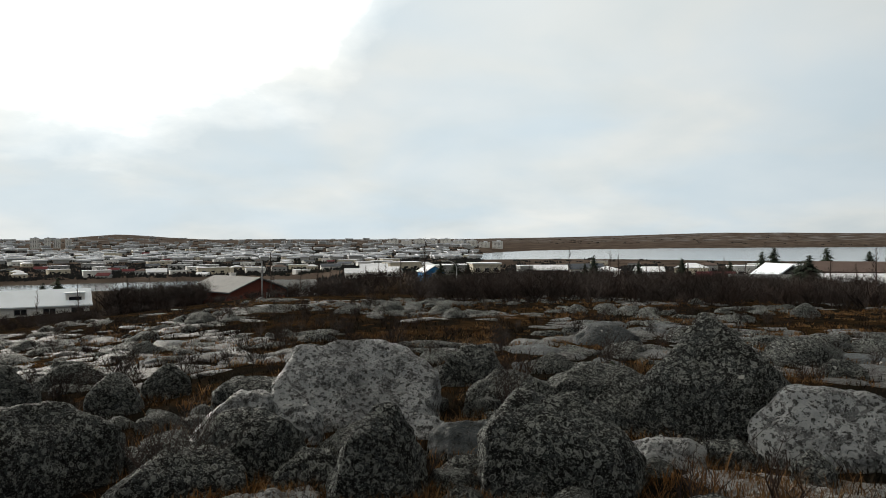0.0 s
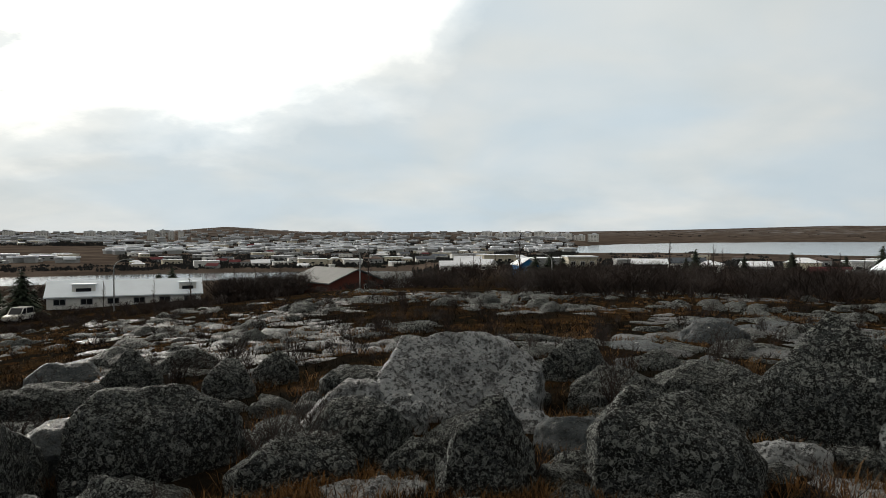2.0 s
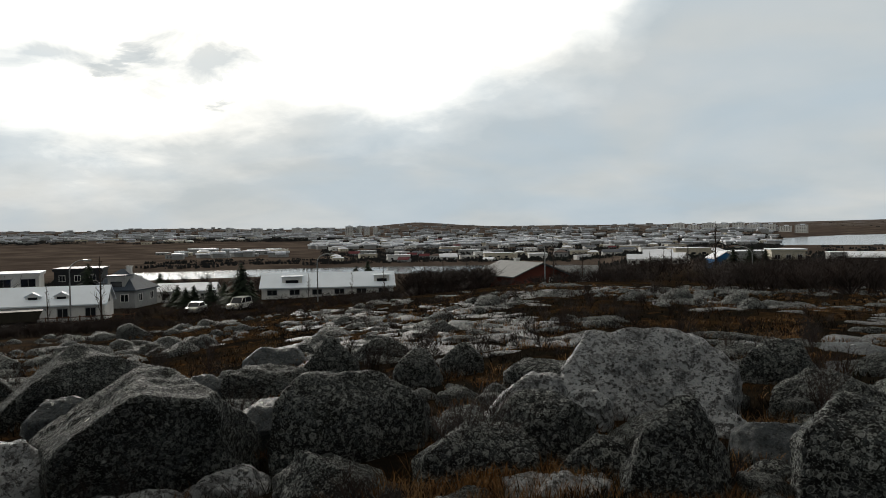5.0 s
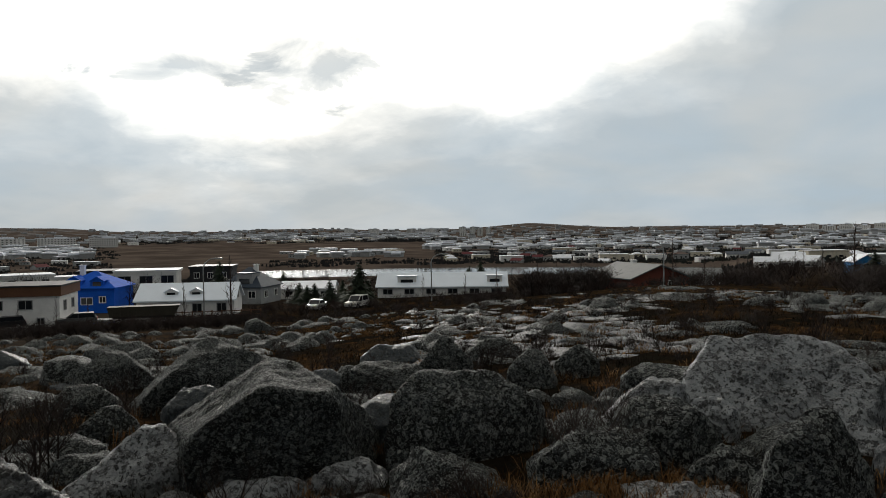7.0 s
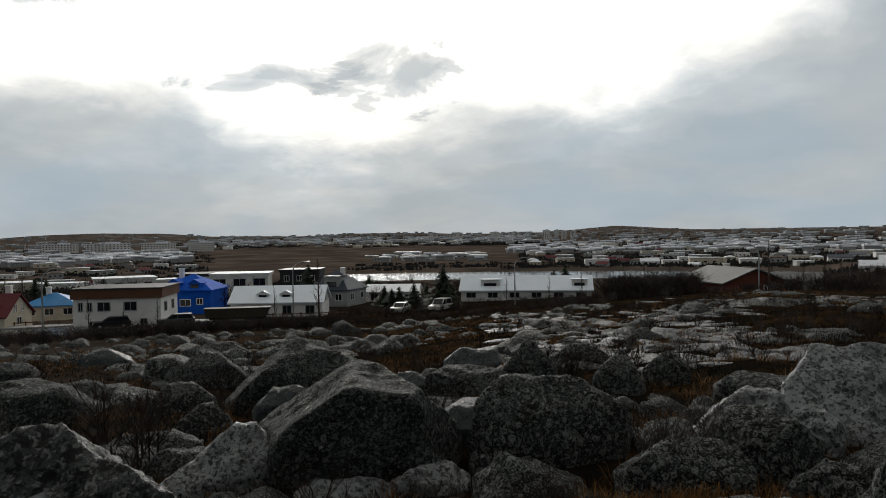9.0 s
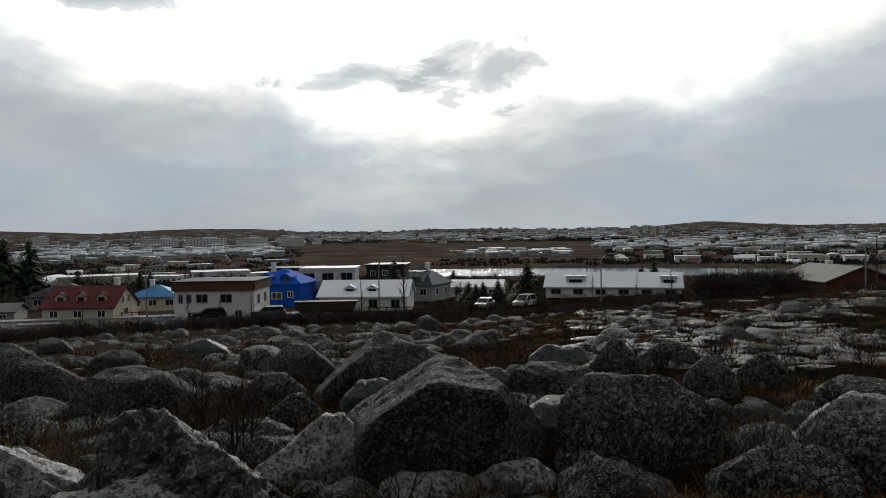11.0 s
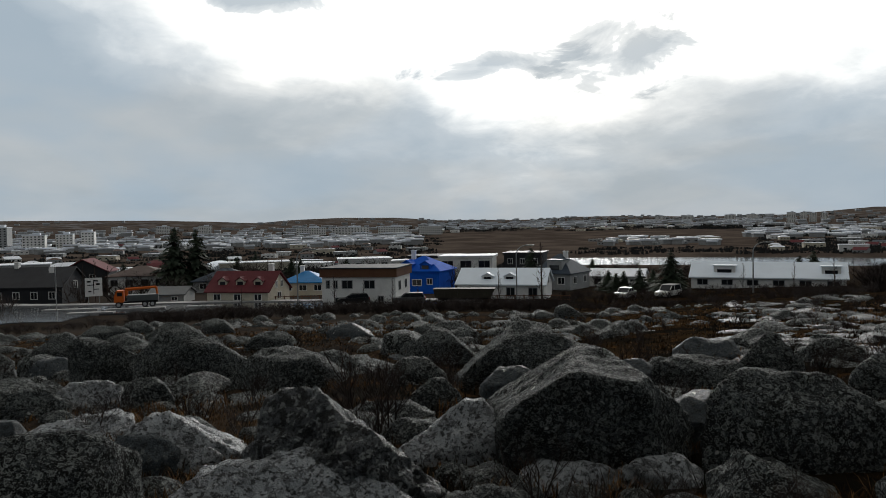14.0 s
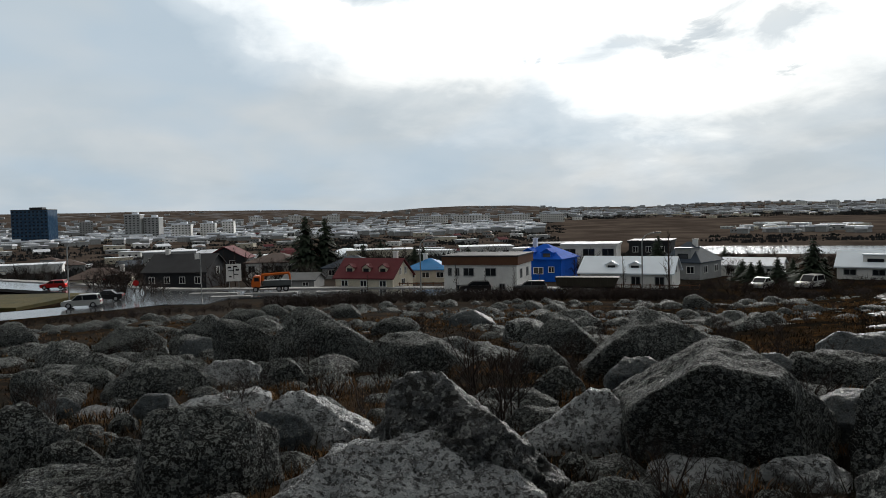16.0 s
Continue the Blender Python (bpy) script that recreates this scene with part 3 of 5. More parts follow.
def scatter_boulders():
    """Loose boulders between and beyond the large ones, with flat slabs on the level part."""
    rng = random.Random(5)
    kinds, slabs = [], []
    for i in range(8):
        v, f = stone(4 if i < 4 else 3, 900 + i, (1.0, .95, .44), rng.uniform(-.4, .4), rng.uniform(.2, .6), rng.uniform(.2, .6), rng.uniform(.35, .8), 1.0, rng.uniform(.05, .4))
        me = bpy.data.meshes.new("boulder")
        me.from_pydata(v, [], f)
        me.materials.append(ROCK)
        me.shade_smooth()
        kinds.append(me)
        v, f = stone(3, 950 + i, (1.3, 1.0, .20), rng.uniform(-.4, .4), rng.uniform(.5, .8), rng.uniform(.4, .8), rng.uniform(.2, .4), 1.0, .55)
        me = bpy.data.meshes.new("boulder")
        me.from_pydata(v, [], f)
        me.materials.append((ROCK, WORN, SMOOTH, ROCK)[i % 4])
        me.shade_smooth()
        slabs.append(me)
    taken = list(heroes_at)
    made = 0
    stuff_v, stuff_f = [], []
    low_rock = [stone(3, 980 + i, (1, .9, .42 if i % 2 else .2), rng.uniform(-.4, .4), .4, .4, .5, 1.0, .2 if i % 2 else .6) for i in range(8)]
    for step in range(5200):
        az = rng.uniform(-36, 103)
        far = lerp(az, (-36, 42), (-5, 56), (18, 56), (30, 62), (60, 72), (103, 66))
        r = 5.2 * (far / 5.2) ** (rng.random() ** 0.8)
        flat = lerp(az, (-36, .85), (25, .9), (45, .4), (103, .2))
        p = spot(az, r)
        size = (rng.uniform(.8, 1.7) if step < 1300 else rng.uniform(.3, 1.0) ** 1.3) * (1.0 if az > 40 else .85)
        if r < 14:
            size = rng.uniform(.3, .85)
            if rng.random() < .4:
                continue
        if any((p.x - x) ** 2 + (p.y - y) ** 2 < (0.5 * (s + size) * 0.85) ** 2 for x, y, s in taken):
            continue
        if noise.noise(Vector((p.x, p.y, 3)) * 0.16) < lerp(az, (0, .02), (40, -.06), (60, -.18)):
            continue
        taken.append((p.x, p.y, size))
        is_slab = rng.random() < flat and r > 11
        turn = rng.uniform(0, 360)
        if r < 32 and made < 300:
            me = rng.choice(slabs if is_slab else kinds)
            ob = new("boulder", me)
            ob.matrix_world = pose(p.x, p.y, p.z - .09 * size, rng.uniform(-14, 14), rng.uniform(-14, 14), turn) @ Matrix.Diagonal((size, size * rng.uniform(.8, 1.3), size * rng.uniform(.7, 1.25), 1))
            tagged(ob, "low flat grey rock slab bedded in heath" if is_slab else ROCK_LABELS[made % 4], "boulder", "boulders on the heath")
            made += 1
        else:
            v, f = low_rock[rng.randrange(4) * 2 + (0 if is_slab else 1)]
            m = pose(p.x, p.y, p.z - .05 * size, rng.uniform(-8, 8), rng.uniform(-8, 8), turn) @ Matrix.Diagonal((size * (1.5 if is_slab else 1), size, size, 1))
            base = len(stuff_v)
            stuff_v += [m @ Vector(q) for q in v]
            stuff_f += [tuple(base + i for i in t) for t in f]
        if len(taken) > 2000:
            break
    ob = link("scattered_stones", stuff_v, stuff_f, ROCK, smooth=True)
    tagged(ob, "grey stones strewn far down the heath slope", "stones", kind="stuff")

    # pale slabs worn flush with the heath, lying in swarms
    v_all, f_all, n = [], [], 0
    flat = [stone(2, 1000 + i, (1, .9, .12), rng.uniform(-.5, .5), .5, .4, .3, .7, .55) for i in range(10)]
    while n < 620:
        az = rng.uniform(-36, 34)
        r = 11 * 5.2 ** (rng.random() ** .9)
        p = spot(az, r)
        if noise.noise(Vector((p.x, p.y * .6, 9)) * .13) < -.02 or any((p.x - x) ** 2 + (p.y - y) ** 2 < (.55 * s) ** 2 for x, y, s in heroes_at):
            n += .2
            continue
        n += 1
        size = rng.uniform(.2, .62) * (1 + r * .01)
        v, f = flat[int(n) % 10]
        m = pose(p.x, p.y, p.z, rng.uniform(-6, 9), rng.uniform(-7, 7), az + rng.uniform(-35, 35)) @ Matrix.Diagonal((size * rng.uniform(1.3, 2.3), size * .9, size, 1))
        base = len(v_all)
        v_all += [m @ Vector(q) for q in v]
        f_all += [tuple(base + i for i in t) for t in f]
    ob = link("worn_slabs", v_all, f_all, WORN)
    tagged(ob, "pale worn rock slabs flush with the heath", "stones", kind="stuff")


scatter_boulders()

# ---- materials of the town ----
def plain(name, colour, rough=0.7, dirt=0.5, metal=0.0):
    dark = tuple(c * 0.6 for c in colour)
    return material(name, colour, rough, vary=((0.6, dark, 0.42, 0.66, dirt), (6.0, dark, 0.48, 0.7, dirt * 0.7)), bump=((12.0, 0.01),), metal=metal, shine=0.12)


WHITE = plain("white_render", (0.76, 0.76, 0.74), 0.7, 0.35)
CREAM = plain("cream_render", (0.62, 0.57, 0.46))
GREYW = plain("grey_concrete", (0.34, 0.35, 0.35))
DARKW = plain("dark_cladding", (0.035, 0.037, 0.042), 0.6)
BROWN = plain("brown_timber", (0.13, 0.065, 0.038), 0.6)
REDW = plain("red_timber", (0.15, 0.048, 0.034), 0.7)
TARP = plain("blue_tarpaulin", (0.008, 0.10, 0.55), 0.85)
BLUE = plain("blue_roof_paint", (0.02, 0.19, 0.46), 0.5)
SLATE = plain("dark_blue_roof", (0.045, 0.062, 0.085), 0.5)
GREYR = plain("grey_metal_roof", (0.10, 0.11, 0.115), 0.45)
PALE = plain("pale_frosted_roof", (0.74, 0.82, 0.90), 0.4, 0.12)
SNOW = plain("snow_dusted_roof", (0.76, 0.80, 0.86), 0.6, 0.3)
MAROON = plain("maroon_roof", (0.12, 0.028, 0.034), 0.7)
UMBER = plain("brown_roof", (0.10, 0.07, 0.06), 0.6)
GLASS = material("window_glass", (0.015, 0.018, 0.022), 0.08)
BLUEGLASS = material("tower_glass", (0.02, 0.05, 0.10), 0.12, vary=((0.3, (0.04, 0.08, 0.13), 0.45, 0.6, 1.0),))
METAL = plain("galvanised_steel", (0.32, 0.33, 0.33), 0.4, 0.4, 0.6)
TYRE = plain("tyre_rubber", (0.015, 0.015, 0.016), 0.85)
RIM = plain("wheel_rim", (0.45, 0.45, 0.46), 0.35, 0.2, 0.7)
ORANGE = plain("orange_paint", (0.55, 0.12, 0.02), 0.4, 0.3)
SILVER = plain("silver_car_paint", (0.42, 0.43, 0.42), 0.3, 0.2, 0.3)
RED = plain("red_car_paint", (0.38, 0.02, 0.02), 0.3, 0.2)
BLACK = plain("black_car_paint", (0.02, 0.02, 0.022), 0.3, 0.2)
CARWHITE = plain("white_car_paint", (0.66, 0.66, 0.64), 0.3, 0.2)
OLIVE = plain("muddy_truck_steel", (0.05, 0.045, 0.034), 0.7)
LAMP = material("lamp_glass", (0.6, 0.55, 0.4), 0.3)
TAIL = material("lit_tail_lamp", (0.6, 0.02, 0.02), 0.3, emit=((1.0, 0.05, 0.03), 2.0))
HEAD = material("lit_headlamp", (0.8, 0.75, 0.6), 0.3, emit=((1.0, 0.8, 0.5), 3.0))
ROADM = material("wet_asphalt", (0.055, 0.06, 0.065), 0.13, shine=0.8, coords="World", vary=((0.25, (0.09, 0.095, 0.10), 0.4, 0.65, 0.8), (5.0, (0.03, 0.03, 0.033), 0.5, 0.7, 0.5)), bump=((6.0, 0.002),))
KERB = plain("kerb_concrete", (0.30, 0.30, 0.30), 0.7)
LAWN = material("withered_lawn", (0.075, 0.062, 0.018), 0.95, coords="World", vary=((0.3, (0.045, 0.045, 0.015), 0.42, 0.6, 0.9), (4.0, (0.05, 0.04, 0.02), 0.5, 0.7, 0.7)), bump=((8.0, 0.04),))
BARK = material("birch_bark", (0.050, 0.036, 0.030), 0.9, vary=((3.0, (0.09, 0.06, 0.05), 0.5, 0.65, 0.7),))
TWIG = material("bare_twigs", (0.022, 0.016, 0.014), 0.9, vary=((0.5, (0.030, 0.019, 0.015), 0.45, 0.62, 0.9),))
NEEDLE = material("spruce_needles", (0.016, 0.026, 0.015), 0.85, vary=((1.5, (0.03, 0.045, 0.022), 0.5, 0.65, 0.8),))
STRAW = material("dry_grass", (0.13, 0.062, 0.018), 0.9, coords="World", vary=((0.8, (0.075, 0.045, 0.02), 0.42, 0.62, 0.9), (3.0, (0.36, 0.21, 0.08), 0.55, 0.7, 0.7)))


HEATHER = material("dark_heather", (0.018, 0.013, 0.009), 0.95, coords="World", vary=((0.6, (0.058, 0.030, 0.012), 0.50, 0.64, 0.8), (3.0, (0.010, 0.014, 0.010), 0.5, 0.62, 0.8)), shine=0.02)


# greyer than TWIG: the haze over distant trees is put into this colour
FARWOOD = material("far_bare_trees", (0.036, 0.037, 0.038), 0.95, coords="World", vary=((0.01, (0.032, 0.036, 0.032), 0.45, 0.6, 0.9),), shine=0.02)


# ---- houses ----
def block(bm, size, centre=(0, 0, 0), turn=0.0, tip=0.0):
    m = pose(*centre, 0, tip, turn) @ Matrix.Diagonal((*size, 1))
    return bmesh.ops.create_cube(bm, size=1.0, matrix=m)["verts"]


def prism(bm, outline, y0, y1):
    """An outline in x and z drawn out along y."""
    a = [bm.verts.new((x, y0, z)) for x, z in outline]
    b = [bm.verts.new((x, y1, z)) for x, z in outline]
    bm.faces.new(a), bm.faces.new(b[::-1])
    for i in range(len(a)):
        j = (i + 1) % len(a)
        bm.faces.new((a[j], a[i], b[i], b[j]))


def thing(name, az, r, turn, label, category, group="", kind="", lift=0.0):
    ob = new(name)
    ob.empty_display_size = 0.1
    p = spot(az, r, lift)
    ob.matrix_world = pose(p.x, p.y, p.z, 0, 0, az + turn)
    tagged(ob, label, category, group, kind)
    return ob


def window(owner, x, z, w, h, d, side="front", mat=WHITE, half=0.0, bars=1):
    """A framed window set in a wall; d: the wall's half depth, half: half the house's width."""
    bm = bmesh.new()
    bar = 0.09
    for dx in (-w / 2, w / 2):
        block(bm, (bar, 0.14, h + bar), (dx, 0, 0))
    for dz in (-h / 2, h / 2):
        block(bm, (w + bar, 0.16, bar), (0, 0, dz))
    for i in range(bars):
        block(bm, (bar * 0.7, 0.10, h), (-w / 2 + w * (i + 1) / (bars + 1), 0, 0))
    fr = part("window", bm, mat, owner)
    bm = bmesh.new()
    block(bm, (w, 0.05, h), (0, 0.02, 0))
    part("pane", bm, GLASS, fr)
    if side == "front":
        fr.matrix_basis = pose(x, -d - 0.01, z)
    elif side == "right":
        fr.matrix_basis = pose(half + 0.01, x, z, 0, 0, 90)
    else:
        fr.matrix_basis = pose(-half - 0.01, x, z, 0, 0, -90)
    return fr


def dormer(owner, x, y, z, w, h, deep, wall_mat, roof_mat, flat=False):
    bm = bmesh.new()
    if flat:
        prism(bm, [(-w / 2, 0), (w / 2, 0), (w / 2, h), (-w / 2, h)], 0, deep)
    else:
        prism(bm, [(-w / 2, 0), (w / 2, 0), (w / 2, h * .65), (0, h), (-w / 2, h * .65)], 0, deep)
    ob = part("dormer", bm, wall_mat, owner)
    ob.matrix_basis = pose(x, y, z)
    bm = bmesh.new()
    o = 0.14
    if flat:
        block(bm, (w + 2 * o, deep + .2, .12), (0, deep / 2 - .1, h + .06))
    else:
        for s in (-1, 1):
            prism(bm, [(s * (w / 2 + o), h * .65 - .1), (0, h), (0, h + .12), (s * (w / 2 + o), h * .65 + .03)], -.15, deep)
    part("dormer_roof", bm, roof_mat, ob)
    bm = bmesh.new()
    block(bm, (w * .66, .06, h * .42), (0, -.02, h * .36))
    part("pane", bm, GLASS, ob)


def house(az, r, w, d, h, top, wall_mat, roof_mat, turn=0.0, roof="gable_x", label="", openings=(), chimney=None, dormers=(), fascia=None, name="house", category="house"):
    ob = thing(name, az, r, turn, label, category, lift=-0.2)
    bm = bmesh.new()
    if roof == "gable_y":
        prism(bm, [(-w / 2, 0), (w / 2, 0), (w / 2, h), (0, h + top - .1), (-w / 2, h)], -d / 2, d / 2)
    elif roof == "gable_x":
        prism(bm, [(-d / 2, 0), (d / 2, 0), (d / 2, h), (0, h + top - .1), (-d / 2, h)], -w / 2, w / 2)
        bm.transform(pose(0, 0, 0, 0, 0, -90))
    else:
        block(bm, (w, d, h), (0, 0, h / 2))
    part("wall", bm, wall_mat, ob)
    bm = bmesh.new()
    o, th = 0.35, 0.16
    if roof in ("gable_x", "gable_y"):
        span, run = (d, w) if roof == "gable_x" else (w, d)
        fall = top / (span / 2) * o
        for s in (-1, 1):
            prism(bm, [(s * (span / 2 + o), h - fall), (0, h + top), (0, h + top + th), (s * (span / 2 + o), h - fall + th)], -run / 2 - o, run / 2 + o)
        if roof == "gable_x":
            bm.transform(pose(0, 0, 0, 0, 0, -90))
    elif roof == "hip":
        a, b = w / 2 + o, d / 2 + o
        ridge = max(a - b, 0.3)
        low = [bm.verts.new((x, y, h)) for x, y in ((-a, -b), (a, -b), (a, b), (-a, b))]
        up = [bm.verts.new((x, 0, h + top)) for x in (-ridge, ridge)]
        bm.faces.new(low[::-1])
        for f in ((low[0], low[1], up[1], up[0]), (low[1], low[2], up[1]), (low[2], low[3], up[0], up[1]), (low[3], low[0], up[0])):
            bm.faces.new(f)
        block(bm, (2 * a, 2 * b, .14), (0, 0, h - .07))
    else:
        block(bm, (w + 2 * o, d + 2 * o, .18), (0, 0, h + top + .09))
    part("roof", bm, roof_mat, ob)
    if roof == "flat":
        bm = bmesh.new()
        block(bm, (w + .5, d + .5, top), (0, 0, h + top / 2))
        part("fascia", bm, fascia or wall_mat, ob)
    for o_ in openings:
        x, z, ww, hh = o_[:4]
        side = o_[4] if len(o_) > 4 else "front"
        window(ob, x, z, ww, hh, d / 2, side, half=w / 2, mat=WHITE if wall_mat is not WHITE else GREYW)
    if chimney:
        x, y, z = chimney
        bm = bmesh.new()
        block(bm, (.65, .65, 1.6), (x, y, z))
        block(bm, (.8, .8, .14), (x, y, z + .8))
        part("chimney", bm, WHITE, ob)
    for x, y, z, ww, hh, deep, flat in dormers:
        dormer(ob, x, y, z, ww, hh, deep, wall_mat, roof_mat, flat)
    return ob


def row(n, x0, x1, z, w, h, side="front"):
    return [(x0 + (x1 - x0) * i / max(n - 1, 1), z, w, h, side) for i in range(n)]


# the nearest row, below the boulder field
house(62.2, 103, 10.6, 8.5, 3.9, 1.15, WHITE, DARKW, -17, "flat", "white rendered house with a brown timber band under a flat roof",
      row(2, -4.4, -3.3, 2.9, .55, 1.1) + row(2, -1.6, 1.6, 2.9, 1.5, 1.1) + [(-2.8, .7, 1.2, .7), (3.2, .9, .8, .8)] + row(2, -2, 1.6, 2.6, 1.1, 1.2, "right"), fascia=BROWN)
house(57.6, 117, 8.0, 7.5, 3.9, 2.2, TARP, TARP, -22, "hip", "house wrapped in bright blue tarpaulin during works", [(0.2, 2.0, 1.6, 1.0), (2.4, 2.2, .9, .9)], (-1.8, 0, 6.2),
      ((-1.6, -3.6, 3.9, 1.9, 1.6, 2.4, False), (1.6, -3.6, 3.9, 1.8, 1.5, 2.2, False)))
house(51.1, 103, 12.4, 7.0, 2.5, 1.9, WHITE, PALE, -12, "gable_x", "white house with a frosted pale roof and two dormers", row(4, -4.8, 4.6, 1.4, 1.2, 1.2) + [(0, 2.9, .8, .9, "right")],
      None, ((-2.0, -2.6, 2.8, 1.6, 1.1, 1.8, False), (1.2, -2.6, 2.8, 1.6, 1.1, 1.8, False)))
house(46.7, 121, 7.0, 8.0, 3.0, 3.0, GREYW, SLATE, -25, "hip", "house with a steep dark blue roof", row(2, -2, 2, 1.8, 1.2, 1.1) + row(2, -2, 2, 1.8, 1.2, 1.1, "right"), (1.0, 0, 5.6),
      ((0.6, -3.6, 3.2, 2.6, 1.9, 3.0, True),))
house(54.0, 158, 11.5, 9, 4.5, .4, WHITE, SNOW, -8, "flat", "white modern terrace block with dark windows", row(3, -4, 4, 3.2, 2.4, 1.5))
house(56.6, 172, 12.0, 9, 4.6, .5, WHITE, DARKW, -6, "flat", "white modern terrace block with a black roof edge", row(4, -4.6, 4.6, 3.4, 1.3, 1.4), fascia=DARKW)
house(49.4, 165, 8.5, 9, 5.0, .4, DARKW, DARKW, -10, "flat", "tall dark-clad block with pale window bands", row(3, -2.8, 2.8, 3.6, 1.1, 1.2))
house(62.4, 184, 13, 9, 4.4, .4, WHITE, SNOW, 4, "flat", "white two-storey flat-roofed block", row(4, -4.8, 4.8, 3.2, 1.5, 1.3))
house(31.6, 116, 20.4, 7.0, 1.8, 1.9, WHITE, PALE, -2, "gable_x", "long low white house with a pale metal roof and flat dormers", row(6, -8.6, 8.6, 1.0, 1.5, .8) + [(0, 2.3, 1.0, .9, "right")], None,
      ((-5.6, -2.7, 2.2, 3.0, 1.15, 2.6, True), (8.4, -2.7, 2.2, 2.4, 1.15, 2.6, True)))
house(71.4, 109, 9.6, 7.0, 2.1, 2.5, CREAM, MAROON, -28, "gable_x", "cream house with a maroon roof and three small dormers", row(3, -3.2, 3.2, 1.2, 1.1, .9) + row(2, -.9, .9, 2.9, .7, 1.0, "right") + [(0, 1.2, 1.2, 1.0, "right")], (3.4, .6, 4.9),
      ((-2.8, -2.6, 2.6, 1.3, 1.35, 1.8, False), (0, -2.6, 2.6, 1.3, 1.35, 1.8, False), (2.8, -2.6, 2.6, 1.3, 1.35, 1.8, False)))
house(77.0, 116, 5.2, 5, 1.5, .9, GREYW, GREYR, -20, "gable_x", "low grey shed with a metal roof", [(1.2, .9, .9, .6)], name="shed", category="shed")
house(79.0, 142, 10.0, 8.5, 3.5, 1.6, WHITE, UMBER, -14, "hip", "white house with a brown hipped roof", row(4, -3.8, 3.8, 2.3, 1.2, 1.1) + row(2, -2, 2, 2.3, 1.1, 1.1, "right"))
house(73.0, 135, 9.6, 8, 2.3, 2.0, GREYW, SLATE, -18, "hip", "grey house with a blue-grey hipped roof", row(3, -3, 3, 1.4, 1.2, 1.0))
house(66.9, 120, 7.2, 7.5, 2.4, 1.6, CREAM, BLUE, -12, "hip", "cream house with a bright blue roof", row(3, -2.4, 2.4, 1.5, 1.2, .9), (-.8, 0, 4.0))
house(85.7, 131, 11.5, 8.0, 3.0, 2.7, DARKW, DARKW, -30, "gable_x", "black-clad house with white window trim", row(4, -4.2, 4.2, 1.6, 1.0, 1.1) + [(0, 3.0, 1.0, 1.2, "right")], (-3.4, 0, 5.8))
house(82.6, 152, 8.5, 7.0, 4.2, 2.2, DARKW, MAROON, -15, "gable_y", "dark house with a red roof behind bare trees", row(2, -1.6, 1.6, 3.2, 1.1, 1.1))
house(91.6, 142, 10.2, 7.5, 2.0, 1.7, CREAM, UMBER, -10, "hip", "low cream house with a brown hipped roof", row(4, -3.8, 3.8, 1.1, 1.2, .8), (3.6, 0, 3.2))
house(86.8, 170, 10.5, 8, 5.4, .4, GREYW, SNOW, -4, "flat", "grey flat-roofed house with a snowy roof", row(3, -3.4, 3.4, 4.0, 1.8, 1.2))
house(16.2, 104, 9.0, 11.0, 1.7, 1.7, REDW, GREYR, 32, "gable_y", "rust-red timber barn with a grey metal roof", [(1.6, 1.0, .9, .7)], (1.4, 3.4, 3.0), name="barn", category="barn")
house(12.3, 125, 9.0, 7.0, 1.8, 1.2, GREYW, GREYR, 14, "gable_x", "low grey house with a metal roof", row(3, -3, 3, 1.0, 1.2, .7))
house(-3.3, 172, 6.6, 6.5, 4.4, .3, CREAM, SNOW, 12, "flat", "small cream two-storey house with a flat roof", row(3, -2.2, 2.2, 3.2, 1.0, 1.0) + row(3, -2.2, 2.2, 1.2, 1.0, .9))
house(1.0, 176, 4.8, 6.5, 2.8, 1.4, BLUE, SNOW, 18, "gable_y", "small blue and white house", [(0, 1.9, 1.2, 1.0)])
house(-25.3, 98, 5.2, 7.0, 2.3, 1.9, DARKW, PALE, 24, "gable_y", "dark house with a frosted white gable roof", [(0, 2.6, .9, .8)])
house(-24.4, 93, 7.4, 6.0, 1.9, .9, GREYW, GREYR, 6, "gable_x", "grey garage with a metal roof", [(1.2, .9, 1.6, 1.0)], name="garage", category="garage")
house(-30.6, 96, 12.4, 8.0, 1.6, 1.5, GREYW, SNOW, 18, "gable_x", "long house with a snow-dusted roof", row(4, -4.6, 4.6, 1.1, 1.4, .9))
house(-29.6, 150, 13.0, 9.0, 3.6, 1.6, UMBER, UMBER, 6, "gable_x", "brown house with a wide brown roof")
house(-21.0, 128, 5.6, 6, 1.6, 1.5, REDW, MAROON, 10, "gable_x", "red cottage behind scrub")
house(-23.2, 190, 5.5, 6, 4.0, .3, WHITE, SNOW, 0, "flat", "white box-shaped house by the bay", row(2, -1.4, 1.4, 2.6, 1.2, 1.0))
house(-8.6, 205, 9.0, 8, 3.0, 1.2, UMBER, SNOW, 4, "gable_x", "long low building with a snowy roof", row(4, -3.2, 3.2, 1.7, 1.2, 1.0))
house(-16.2, 215, 7.4, 9, 2.6, 1.2, GREYW, SNOW, 8, "gable_x", "low grey house with a snowy roof", row(3, -2.4, 2.4, 1.6, 1.1, 1.0))
house(-13.0, 235, 7.0, 9, 2.8, 1.2, WHITE, SNOW, -8, "hip", "low white house with a snowy roof", row(3, -2.2, 2.2, 1.7, 1.1, 1.0))
house(42.2, 128, 9.0, 7.0, 2.0, 1.0, WHITE, SNOW, -8, "gable_x", "low white outbuilding with a snowy roof", row(3, -3, 3, 1.1, 1.2, .9))


